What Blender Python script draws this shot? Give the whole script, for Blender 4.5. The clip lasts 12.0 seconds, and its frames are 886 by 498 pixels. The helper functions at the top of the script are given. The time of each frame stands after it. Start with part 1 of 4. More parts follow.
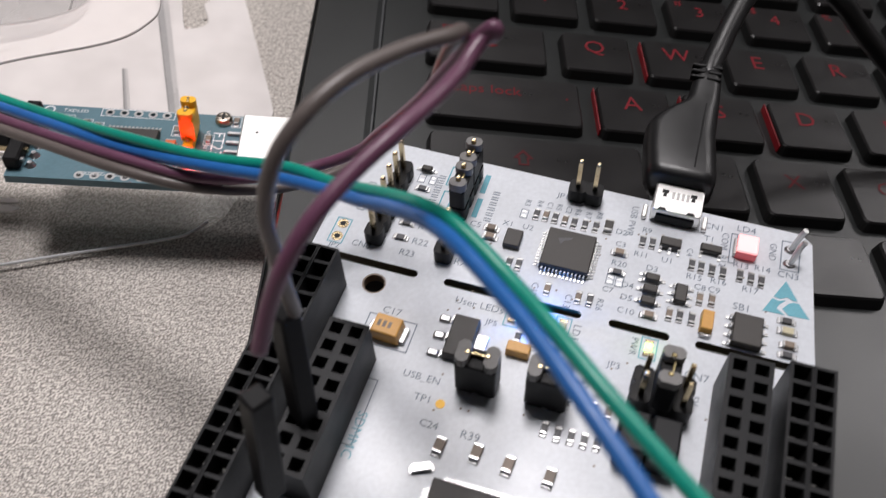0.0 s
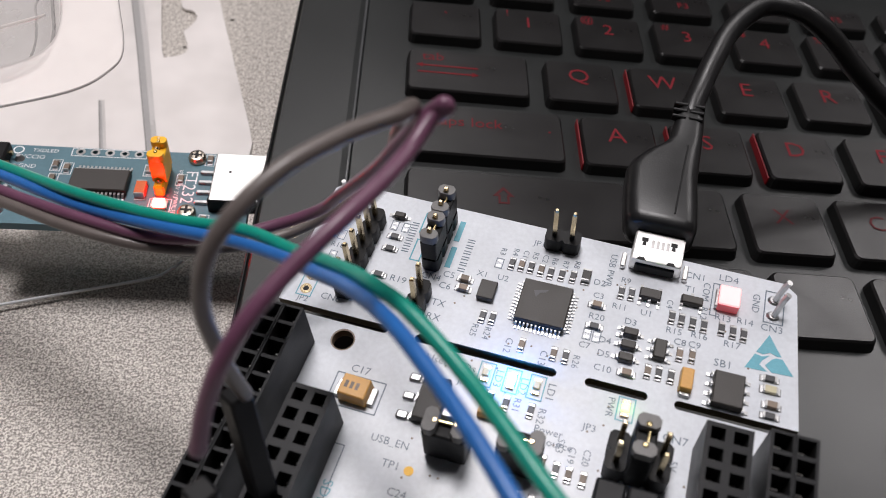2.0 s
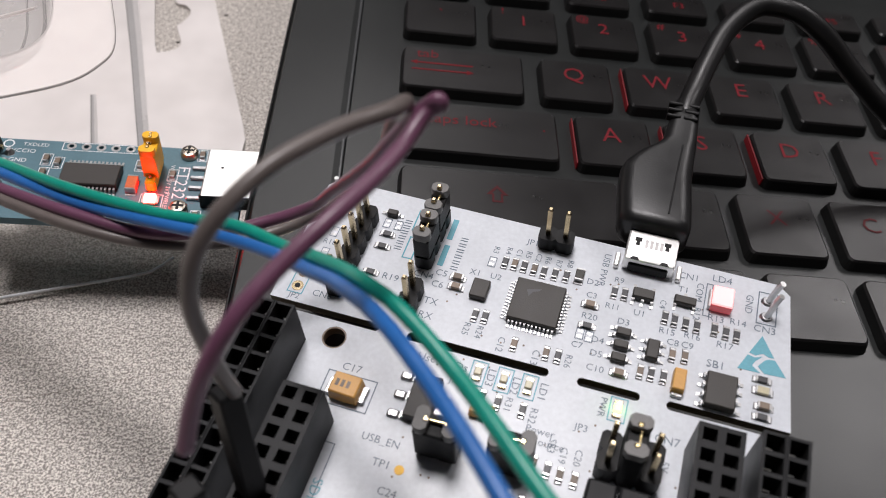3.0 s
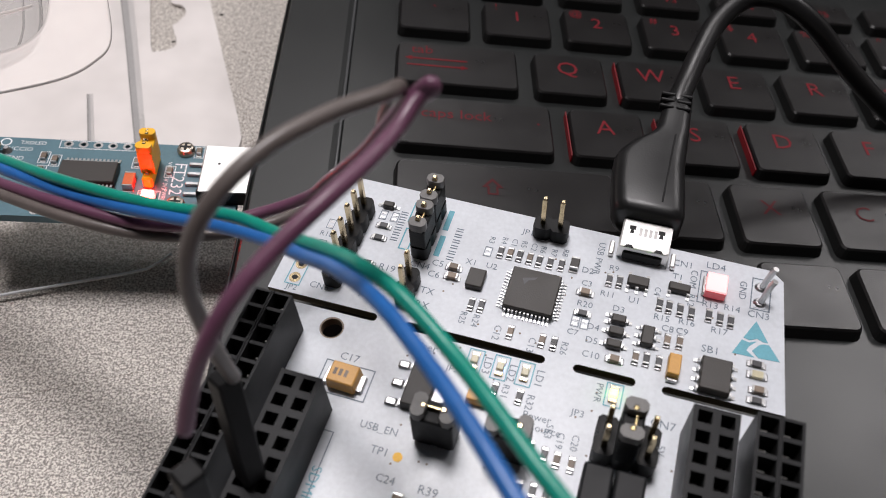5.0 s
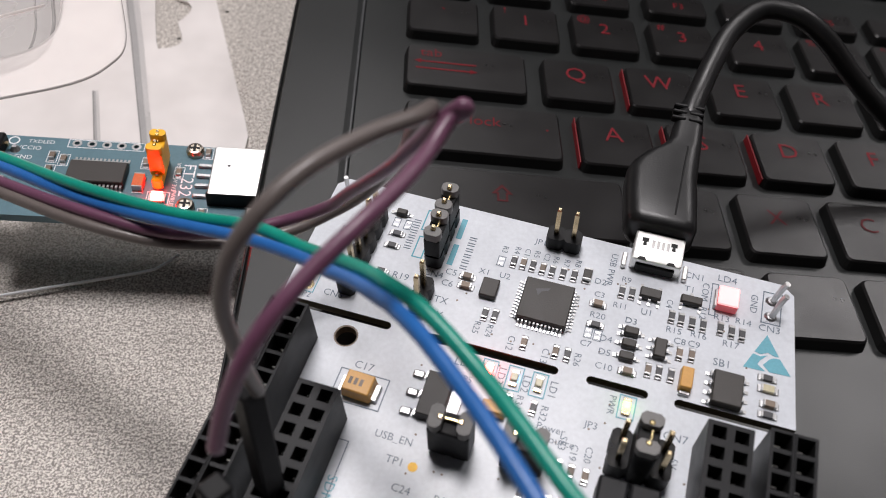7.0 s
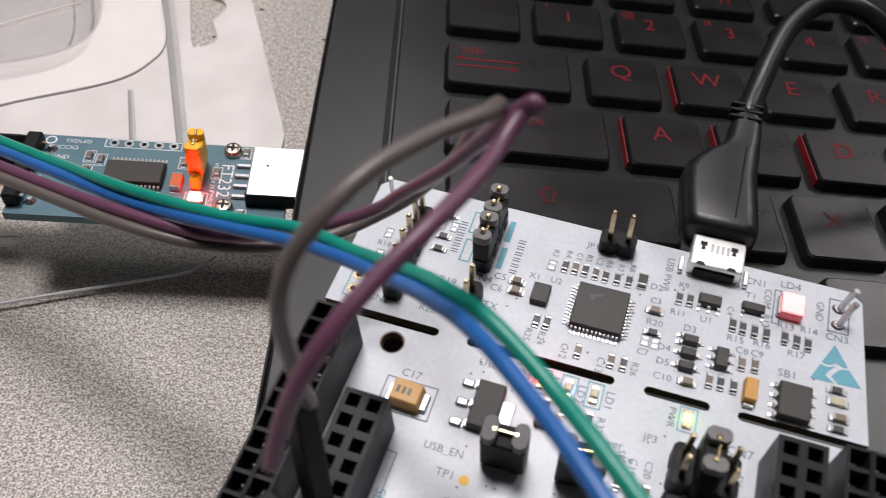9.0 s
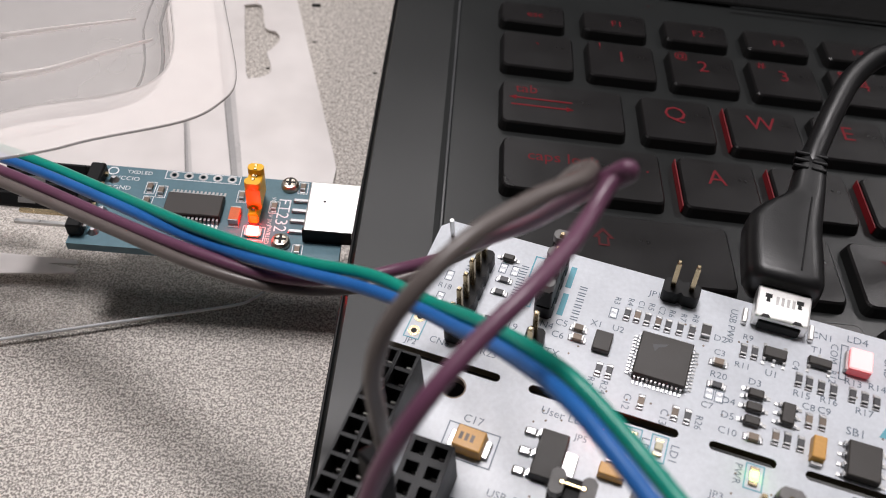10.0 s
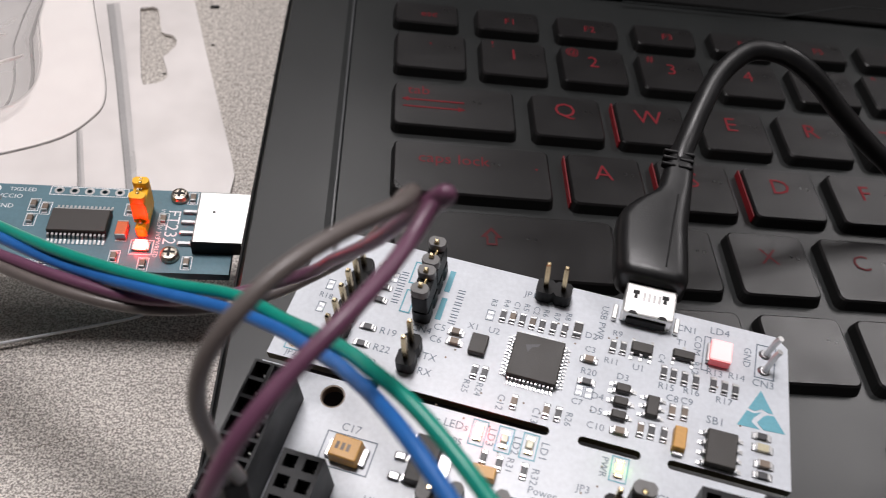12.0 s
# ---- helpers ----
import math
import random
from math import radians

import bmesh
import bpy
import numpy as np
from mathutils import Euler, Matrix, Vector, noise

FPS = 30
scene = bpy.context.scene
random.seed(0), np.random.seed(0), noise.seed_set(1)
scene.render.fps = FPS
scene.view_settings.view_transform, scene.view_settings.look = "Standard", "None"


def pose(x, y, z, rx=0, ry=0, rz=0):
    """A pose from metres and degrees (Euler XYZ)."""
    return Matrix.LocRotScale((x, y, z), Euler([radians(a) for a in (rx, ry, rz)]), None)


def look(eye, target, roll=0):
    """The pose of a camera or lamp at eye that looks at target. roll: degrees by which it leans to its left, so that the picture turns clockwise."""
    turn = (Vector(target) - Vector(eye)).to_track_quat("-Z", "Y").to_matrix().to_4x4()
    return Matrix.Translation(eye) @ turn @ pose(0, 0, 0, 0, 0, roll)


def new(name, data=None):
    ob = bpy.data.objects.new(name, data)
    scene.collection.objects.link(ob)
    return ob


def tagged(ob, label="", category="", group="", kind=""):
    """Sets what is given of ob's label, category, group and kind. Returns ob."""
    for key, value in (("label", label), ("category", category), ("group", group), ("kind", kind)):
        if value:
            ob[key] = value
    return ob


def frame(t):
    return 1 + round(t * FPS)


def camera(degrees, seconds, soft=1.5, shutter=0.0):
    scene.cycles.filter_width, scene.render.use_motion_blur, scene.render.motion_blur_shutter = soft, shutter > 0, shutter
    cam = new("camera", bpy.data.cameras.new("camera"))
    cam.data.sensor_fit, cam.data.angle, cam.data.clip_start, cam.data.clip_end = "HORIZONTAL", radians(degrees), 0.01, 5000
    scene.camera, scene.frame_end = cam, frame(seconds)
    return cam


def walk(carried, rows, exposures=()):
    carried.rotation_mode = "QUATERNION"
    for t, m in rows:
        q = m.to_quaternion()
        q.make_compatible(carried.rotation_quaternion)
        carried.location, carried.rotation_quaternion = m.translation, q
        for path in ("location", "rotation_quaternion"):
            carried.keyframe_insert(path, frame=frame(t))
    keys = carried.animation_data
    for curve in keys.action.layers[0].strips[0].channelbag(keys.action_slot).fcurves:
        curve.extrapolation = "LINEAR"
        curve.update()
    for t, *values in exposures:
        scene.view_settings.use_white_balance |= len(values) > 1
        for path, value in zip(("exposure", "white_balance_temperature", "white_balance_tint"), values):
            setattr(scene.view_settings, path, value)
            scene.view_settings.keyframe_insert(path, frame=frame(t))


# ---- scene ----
# A development board and a serial adapter on a laptop, lengths below in millimetres.
MM = 0.001
cam = camera(57.3, 12.0, soft=0.7, shutter=0.35)
PATH = [
    (0, (-0.04192, -0.14534, 0.12575), (-0.02918, -0.03591, -0.00372), 9.56),
    (0.5, (-0.03681, -0.14013, 0.12898), (-0.02396, -0.02918, 0.00081), 9.05),
    (1, (-0.03795, -0.13785, 0.12927), (-0.02563, -0.02775, 0.00033), 9.02),
    (1.5, (-0.03737, -0.13750, 0.12854), (-0.02560, -0.02798, -0.00095), 8.61),
    (2, (-0.03764, -0.13695, 0.12817), (-0.02574, -0.02778, -0.00160), 8.72),
    (2.5, (-0.03764, -0.13652, 0.12753), (-0.02589, -0.02761, -0.00247), 8.84),
    (3, (-0.03746, -0.13659, 0.12764), (-0.02423, -0.02763, -0.00218), 9.74),
    (3.5, (-0.03645, -0.13914, 0.12724), (-0.02368, -0.02908, -0.00168), 8.53),
    (5.5, (-0.03726, -0.13774, 0.12713), (-0.02344, -0.02902, -0.00283), 9.43),
    (6, (-0.03688, -0.13680, 0.12611), (-0.02350, -0.02876, -0.00446), 9.32),
    (6.5, (-0.03883, -0.13692, 0.12844), (-0.02446, -0.02862, -0.00181), 10.27),
    (8.5, (-0.04225, -0.13577, 0.12898), (-0.02481, -0.02893, -0.00209), 11.67),
    (9, (-0.04406, -0.13391, 0.12547), (-0.03288, -0.02595, -0.00537), 9.36),
    (9.5, (-0.05002, -0.13293, 0.12742), (-0.04070, -0.02346, -0.00232), 9.64),
    (10, (-0.04978, -0.13185, 0.12726), (-0.04391, -0.02080, -0.00133), 8.64),
    (10.5, (-0.04927, -0.13165, 0.12704), (-0.04275, -0.02050, -0.00143), 8.79),
    (11, (-0.04681, -0.12718, 0.13421), (-0.03881, -0.01475, 0.00695), 8.21),
    (11.5, (-0.03737, -0.13468, 0.13103), (-0.01792, -0.02275, 0.00456), 11.38),
    (12, (-0.04022, -0.13024, 0.13187), (-0.02317, -0.02134, 0.00244), 10.76),
]
walk(cam, [(t, look(eye, target, roll)) for t, eye, target, roll in PATH])
cam.data.dof.use_dof = True
cam.data.dof.focus_distance = 0.126
cam.data.dof.aperture_fstop = 31.0

# ---- light: a ceiling lamp ahead of the table, two added ones, the room's bounce ----
world = bpy.data.worlds.new("room_light")
scene.world = world
world.use_nodes = True
world.node_tree.nodes["Background"].inputs[0].default_value = (0.93, 0.96, 1.0, 1)
world.node_tree.nodes["Background"].inputs[1].default_value = 0.35
scene.view_settings.exposure = -0.65


def area_lamp(name, x, y, z, sx, sy, watts, color, target):
    data = bpy.data.lights.new(name, "AREA")
    data.shape, data.size, data.size_y, data.energy, data.color = "RECTANGLE", sx, sy, watts, color
    ob = new(name, data)
    ob.matrix_world = look((x, y, z), target)
    return ob


# Second and third lamps are added, unseen, for gloss on shell, film and keys.
LAMPS = ((-0.35, 0.4, 0.5, 0.5, 51), (-0.25, 1.66, 0.85, 0.38, 10), (1.42, 1.12, 0.6, 0.95, 24))
for x, y, sx, sy, watts in LAMPS:
    area_lamp("ceiling_lamp_light", x, y, 1.93, sx, sy, watts, (1.0, 0.95, 0.965), (x, y - 0.001, 0.0))


# ---- materials ----
def material(name, color, rough=0.5, metal=0.0, vary=0.12, scale=400.0, fine=3000.0, bump=0.0, emit=None, power=0.0, spec=0.5, sheen=None, rand=0.0):
    """A principled material with variation at two scales and fine relief."""
    m = bpy.data.materials.new(name)
    m.use_nodes = True
    n, l = m.node_tree.nodes, m.node_tree.links
    b = n["Principled BSDF"]
    b.inputs["Roughness"].default_value = rough
    b.inputs["Metallic"].default_value = metal
    b.inputs["Specular IOR Level"].default_value = spec
    co = n.new("ShaderNodeTexCoord")
    big, small = n.new("ShaderNodeTexNoise"), n.new("ShaderNodeTexNoise")
    big.inputs["Scale"].default_value, small.inputs["Scale"].default_value = scale, fine
    for t in (big, small):
        t.inputs["Detail"].default_value = 4
        l.new(co.outputs["Object"], t.inputs["Vector"])
    mix = n.new("ShaderNodeMath")
    mix.operation = "ADD"
    l.new(big.outputs["Fac"], mix.inputs[0])
    l.new(small.outputs["Fac"], mix.inputs[1])
    span = n.new("ShaderNodeMapRange")
    span.inputs["From Min"].default_value, span.inputs["From Max"].default_value = 0.6, 1.4
    span.inputs["To Min"].default_value, span.inputs["To Max"].default_value = 1 - vary, 1 + vary
    l.new(mix.outputs[0], span.inputs["Value"])
    gain = n.new("ShaderNodeMix")
    gain.data_type, gain.blend_type = "RGBA", "MULTIPLY"
    gain.inputs["Factor"].default_value = 1
    gain.inputs["A"].default_value = (*color, 1)
    l.new(span.outputs[0], gain.inputs["B"])
    out = gain.outputs["Result"]
    if rand:
        info = n.new("ShaderNodeObjectInfo")
        r = n.new("ShaderNodeMapRange")
        r.inputs["To Min"].default_value, r.inputs["To Max"].default_value = 1 - rand, 1 + rand
        l.new(info.outputs["Random"], r.inputs["Value"])
        g2 = n.new("ShaderNodeMix")
        g2.data_type, g2.blend_type = "RGBA", "MULTIPLY"
        g2.inputs["Factor"].default_value = 1
        l.new(out, g2.inputs["A"])
        l.new(r.outputs[0], g2.inputs["B"])
        out = g2.outputs["Result"]
    l.new(out, b.inputs["Base Color"])
    rr = n.new("ShaderNodeMapRange")
    rr.inputs["To Min"].default_value, rr.inputs["To Max"].default_value = max(0.02, rough - 0.1), min(1, rough + 0.1)
    l.new(big.outputs["Fac"], rr.inputs["Value"])
    l.new(rr.outputs[0], b.inputs["Roughness"])
    if bump:
        bp = n.new("ShaderNodeBump")
        bp.inputs["Strength"].default_value, bp.inputs["Distance"].default_value = bump, 0.0002
        l.new(small.outputs["Fac"], bp.inputs["Height"])
        l.new(bp.outputs[0], b.inputs["Normal"])
    if emit:
        b.inputs["Emission Color"].default_value = (*emit, 1)
        b.inputs["Emission Strength"].default_value = power
    return m


def speckled(name):
    """Grey laminate with pale and dark grains."""
    m = material(name, (0.4, 0.38, 0.36), 0.55, vary=0.06, scale=18, fine=120)
    n, l = m.node_tree.nodes, m.node_tree.links
    b = n["Principled BSDF"]
    co = n.new("ShaderNodeTexCoord")
    a, c = n.new("ShaderNodeTexNoise"), n.new("ShaderNodeTexNoise")
    a.inputs["Scale"].default_value, c.inputs["Scale"].default_value = 2600, 1100
    a.inputs["Detail"].default_value, c.inputs["Detail"].default_value = 3, 2
    l.new(co.outputs["Object"], a.inputs["Vector"])
    l.new(co.outputs["Object"], c.inputs["Vector"])
    add = n.new("ShaderNodeMath")
    add.operation = "MULTIPLY_ADD"
    add.inputs[1].default_value, add.inputs[2].default_value = 0.35, 0.0
    l.new(c.outputs["Fac"], add.inputs[0])
    s = n.new("ShaderNodeMath")
    s.operation = "ADD"
    l.new(add.outputs[0], s.inputs[0])
    l.new(a.outputs["Fac"], s.inputs[1])
    ramp = n.new("ShaderNodeValToRGB")
    e = ramp.color_ramp.elements
    e[0].position, e[0].color = 0.55, (0.15, 0.13, 0.112, 1)
    e[1].position, e[1].color = 0.79, (0.8, 0.755, 0.69, 1)
    mid = e.new(0.67)
    mid.color = (0.43, 0.388, 0.35, 1)
    l.new(s.outputs[0], ramp.inputs[0])
    old = b.inputs["Base Color"].links[0].from_socket
    mx = n.new("ShaderNodeMix")
    mx.data_type = "RGBA"
    mx.inputs["Factor"].default_value = 0.82
    l.new(old, mx.inputs["A"])
    l.new(ramp.outputs[0], mx.inputs["B"])
    l.new(mx.outputs["Result"], b.inputs["Base Color"])
    return m


def clear_plastic(name, white=0.25, rough=0.12, tone=(0.93, 0.885, 0.865), wavy=0.12):
    """Clear, slightly milky packaging film."""
    m = bpy.data.materials.new(name)
    m.use_nodes = True
    n, l = m.node_tree.nodes, m.node_tree.links
    b = n["Principled BSDF"]
    b.inputs["Base Color"].default_value = (*tone, 1)
    b.inputs["Roughness"].default_value = rough
    see = n.new("ShaderNodeBsdfTransparent")
    see.inputs[0].default_value = (0.95, 0.95, 0.94, 1)
    noi = n.new("ShaderNodeTexNoise")
    noi.inputs["Scale"].default_value = 38
    noi.inputs["Detail"].default_value = 3
    co = n.new("ShaderNodeTexCoord")
    l.new(co.outputs["Object"], noi.inputs["Vector"])
    r = n.new("ShaderNodeMapRange")
    r.inputs["To Min"].default_value, r.inputs["To Max"].default_value = white * 0.6, white * 1.4
    l.new(noi.outputs["Fac"], r.inputs["Value"])
    bp = n.new("ShaderNodeBump")
    bp.inputs["Strength"].default_value, bp.inputs["Distance"].default_value = wavy, 0.004
    l.new(noi.outputs["Fac"], bp.inputs["Height"])
    l.new(bp.outputs[0], b.inputs["Normal"])
    mix = n.new("ShaderNodeMixShader")
    l.new(r.outputs[0], mix.inputs[0])
    l.new(see.outputs[0], mix.inputs[1])
    l.new(b.outputs[0], mix.inputs[2])
    l.new(mix.outputs[0], n["Material Output"].inputs[0])
    return m


TABLE = speckled("speckled_laminate")
WALL = material("wall_paint", (0.27, 0.26, 0.26), 0.8, scale=3, fine=40, vary=0.05)
FLOOR = material("carpet", (0.2, 0.2, 0.21), 0.9, scale=20, fine=300, vary=0.25)
LAMP = material("lamp_diffuser", (0.9, 0.9, 0.9), 0.6, emit=(1, 0.97, 0.93), power=3.0, vary=0.02)
DECK = material("laptop_plastic", (0.011, 0.0125, 0.0125), 0.32, vary=0.1, scale=30, fine=5000, bump=0.06)
# Deck plastic made lighter, so the ridge carries its highlight as colour.
RIDGE = material("ridge_highlight_plastic", (0.06, 0.063, 0.065), 0.22, vary=0.1, scale=60)
EDGE = material("black_rubber_edge", (0.004, 0.004, 0.004), 0.45, spec=0.2)
KEYM = material("keycap_plastic", (0.0065, 0.0058, 0.006), 0.3, vary=0.14, scale=90, fine=5000, bump=0.1, rand=0.08)
KEY_SIDE = material("keycap_side", (0.006, 0.006, 0.006), 0.5)
SKIRT = material("backlit_keycap_side", (0.15, 0.004, 0.008), 0.5, emit=(0.8, 0.01, 0.03), power=0.06)
LEGEND = material("backlit_legend", (0.08, 0.006, 0.01), 0.5, emit=(1.0, 0.022, 0.05), power=0.13, spec=0.2)
PCB = material("white_solder_mask", (0.63, 0.66, 0.705), 0.34, vary=0.1, scale=160, fine=1500, bump=0.05)
PCB_EDGE = material("board_core", (0.11, 0.095, 0.06), 0.7)
SILK = material("grey_blue_print", (0.13, 0.17, 0.22), 0.5, vary=0.15)
TEAL = material("teal_print", (0.12, 0.38, 0.47), 0.5, vary=0.12)
BLACK = material("black_moulded_plastic", (0.005, 0.005, 0.0055), 0.5, vary=0.2, scale=800, fine=6000, bump=0.12, spec=0.22)
SOCKET = material("black_socket_plastic", (0.009, 0.0095, 0.011), 0.45, vary=0.15, scale=300, fine=5000, bump=0.1, spec=0.2)
CHIP = material("chip_epoxy", (0.03, 0.0255, 0.022), 0.5, vary=0.15, scale=500, fine=6000, bump=0.15)
TIN = material("tin_plating", (0.58, 0.58, 0.575), 0.32, 1.0, vary=0.1, scale=900, bump=0.08)
STEEL = material("stainless_shell", (0.9, 0.89, 0.87), 0.38, 1.0, vary=0.06, scale=300)
GOLD = material("gold_plating", (0.66, 0.54, 0.34), 0.24, 1.0, vary=0.1, scale=700)
GOLD_DULL = material("dull_gold_pad", (0.8, 0.5, 0.12), 0.6, 0.6, vary=0.1, scale=700)
CERAMIC = material("brown_ceramic", (0.2, 0.15, 0.11), 0.5, rand=0.3)
RESIST = material("resistor_body", (0.05, 0.05, 0.055), 0.45, rand=0.3)
TANTAL = material("yellow_tantalum", (0.62, 0.32, 0.07), 0.42, vary=0.08, bump=0.05)
PAD = material("solder", (0.55, 0.55, 0.56), 0.34, 1.0, vary=0.12, scale=1200, bump=0.2)
BLUEPCB = material("blue_solder_mask", (0.085, 0.175, 0.215), 0.42, vary=0.12, scale=250, fine=1600, bump=0.05)
WHITE = material("white_print", (0.8, 0.82, 0.84), 0.5, vary=0.05)
YELLOW = material("yellow_jumper_plastic", (0.95, 0.5, 0.01), 0.36, vary=0.08)
ORANGE = material("orange_component", (0.75, 0.14, 0.03), 0.4)
W_GREEN = material("green_wire", (0.004, 0.28, 0.205), 0.34, vary=0.1, bump=0.05)
W_BLUE = material("blue_wire", (0.02, 0.135, 0.42), 0.34, vary=0.1, bump=0.05)
W_PURPLE = material("purple_wire", (0.15, 0.058, 0.105), 0.36, vary=0.1, bump=0.05)
W_GREY = material("grey_wire", (0.14, 0.118, 0.11), 0.36, vary=0.1, bump=0.05)
CABLE = material("black_cable", (0.009, 0.009, 0.0095), 0.38, vary=0.12, bump=0.08)
# Near-black for the shade inside holes and slots, also for the dark screen.
HOLE = material("hole_shade_and_screen_black", (0.004, 0.004, 0.004), 0.7)
LENS = material("clear_led_lens", (0.62, 0.57, 0.4), 0.25)
GLOW_RED = material("lit_red_led", (0.9, 0.2, 0.15), 0.3, emit=(1.0, 0.02, 0.016), power=170)
GLOW_LD3 = material("lit_red_user_led", (0.9, 0.2, 0.15), 0.3, emit=(1.0, 0.05, 0.04), power=55)
# Tops of the black caps, painted paler for the sheen they catch.
CAP_TOP = material("sheen_grey_cap_top", (0.16, 0.155, 0.15), 0.5, vary=0.2, scale=900, fine=6000, bump=0.15)
BRIGHT_GOLD = material("bright_gold_contact", (0.95, 0.78, 0.42), 0.22, 1.0, vary=0.08, scale=900)
GLOW_COM = material("lit_red_com_led", (0.95, 0.5, 0.5), 0.3, emit=(1.0, 0.45, 0.45), power=1.6)
COM_SIDE = material("red_led_body", (0.85, 0.22, 0.24), 0.35, emit=(1.0, 0.12, 0.15), power=0.25)
GLOW_BLUE = material("lit_blue_led", (0.3, 0.6, 1.0), 0.3, emit=(0.012, 0.25, 1.0), power=300)
GLOW_GREEN = material("lit_green_led", (0.2, 0.7, 0.2), 0.3, emit=(0.3, 1.0, 0.06), power=18)
FILM = clear_plastic("milky_packaging_film", 0.72, 0.2)
FILM_THIN = clear_plastic("thin_clear_film", 0.09, 0.1)
# Fold of the clear film: shaded side, lit side and shadow line as colours.
FOLD = material("fold_shade_grey", (0.36, 0.35, 0.345), 0.35, vary=0.15, scale=60)
FOLD_PALE = material("fold_lit_pale", (0.52, 0.5, 0.49), 0.3, vary=0.12, scale=60)
FOLD_DARK = material("fold_shade_line", (0.17, 0.165, 0.16), 0.4, vary=0.12, scale=60)
SCREW = material("screw_steel", (0.5, 0.45, 0.38), 0.28, 1.0, vary=0.1)
LEGEND_DIM = material("dim_backlit_legend", (0.05, 0.006, 0.008), 0.5, emit=(1.0, 0.025, 0.05), power=0.035, spec=0.2)
STAMP = material("stamped_steel", (0.42, 0.41, 0.4), 0.45, 0.8)
FILM_CLEAR = clear_plastic("clear_packaging_film", 0.42, 0.1)
# Clear film painted grey for dark reflections on tray, lid edge and moulded edges.
FILM_WALL = clear_plastic("dark_reflection_film", 0.55, 0.1, (0.36, 0.35, 0.345), 0.5)
RED = material("red_trim", (0.6, 0.01, 0.02), 0.4, emit=(1, 0.02, 0.03), power=0.25)


# ---- mesh helpers ----
def finish(name, bm, mat, smooth=False):
    me = bpy.data.meshes.new(name)
    bmesh.ops.recalc_face_normals(bm, faces=bm.faces[:])
    bm.to_mesh(me)
    bm.free()
    mats = mat if isinstance(mat, (list, tuple)) else [mat]
    for k in mats:
        me.materials.append(k)
    if smooth:
        me.polygons.foreach_set("use_smooth", [True] * len(me.polygons))
    return me


def part(name, bm, mat, parent=None, label="", m=None, smooth=False):
    """Links a bmesh (or a mesh) as one mesh object under a thing or a part."""
    me = bm if isinstance(bm, bpy.types.Mesh) else finish(name, bm, mat, smooth)
    ob = new(name, me)
    if parent is not None:
        ob.parent = parent
    if m is not None:
        ob.matrix_basis = m
    if label:
        tagged(ob, label)
    return ob


def thing(name, label, category, m=None, group="", kind=""):
    ob = tagged(new(name), label, category, group, kind)
    if m is not None:
        ob.matrix_world = m
    return ob


def at(x, y, z=0, rz=0, rx=0, ry=0):
    return pose(x * MM, y * MM, z * MM, rx, ry, rz)


def add_box(bm, x0, x1, y0, y1, z0, z1, bevel=0.0, segs=1, taper=0.0, mi=0):
    """A box in millimetres, its top drawn in by taper, its edges rounded."""
    v = []
    for z, k in ((z0, 0), (z1, taper)):
        v += [bm.verts.new((p[0] * MM, p[1] * MM, z * MM)) for p in ((x0 + k, y0 + k), (x1 - k, y0 + k), (x1 - k, y1 - k), (x0 + k, y1 - k))]
    faces = [bm.faces.new([v[i] for i in q]) for q in ((3, 2, 1, 0), (4, 5, 6, 7), (0, 1, 5, 4), (1, 2, 6, 5), (2, 3, 7, 6), (3, 0, 4, 7))]
    for f in faces:
        f.material_index = mi
    if bevel:
        edges = list({e for f in faces for e in f.edges})
        bmesh.ops.bevel(bm, geom=edges, offset=bevel * MM, segments=segs, affect="EDGES", profile=0.5)
    return bm


def box(*a, **k):
    return add_box(bmesh.new(), *a, **k)


def add_rod(bm, path, r, sides=10, caps=True, radii=None):
    """A round tube along points in millimetres."""
    pts = [Vector(p) for p in path]
    rings, side = [], None
    for i, p in enumerate(pts):
        d = (pts[min(i + 1, len(pts) - 1)] - pts[max(i - 1, 0)]).normalized()
        if side is None:
            side = d.orthogonal().normalized()
        side = (side - d * side.dot(d)).normalized()
        up = d.cross(side)
        rr = radii[i] if radii else r
        rings.append([bm.verts.new((p + rr * (side * math.cos(2 * math.pi * k / sides) + up * math.sin(2 * math.pi * k / sides))) * MM) for k in range(sides)])
    for a, b in zip(rings[:-1], rings[1:]):
        for k in range(sides):
            bm.faces.new((a[k], a[(k + 1) % sides], b[(k + 1) % sides], b[k]))
    if caps:
        bm.faces.new(rings[0][::-1])
        bm.faces.new(rings[-1])
    return bm


def rod(path, r, sides=10, radii=None):
    return add_rod(bmesh.new(), path, r, sides, True, radii)


def spline(points, steps=8):
    """Catmull-Rom through the points."""
    p = [Vector(q) for q in points]
    p = [2 * p[0] - p[1]] + p + [2 * p[-1] - p[-2]]
    out = []
    for i in range(1, len(p) - 2):
        for k in range(steps):
            t = k / steps
            out.append(0.5 * (2 * p[i] + (p[i + 1] - p[i - 1]) * t + (2 * p[i - 1] - 5 * p[i] + 4 * p[i + 1] - p[i + 2]) * t * t + (3 * p[i] - p[i - 1] - 3 * p[i + 1] + p[i + 2]) * t ** 3))
    return out + [p[-2]]


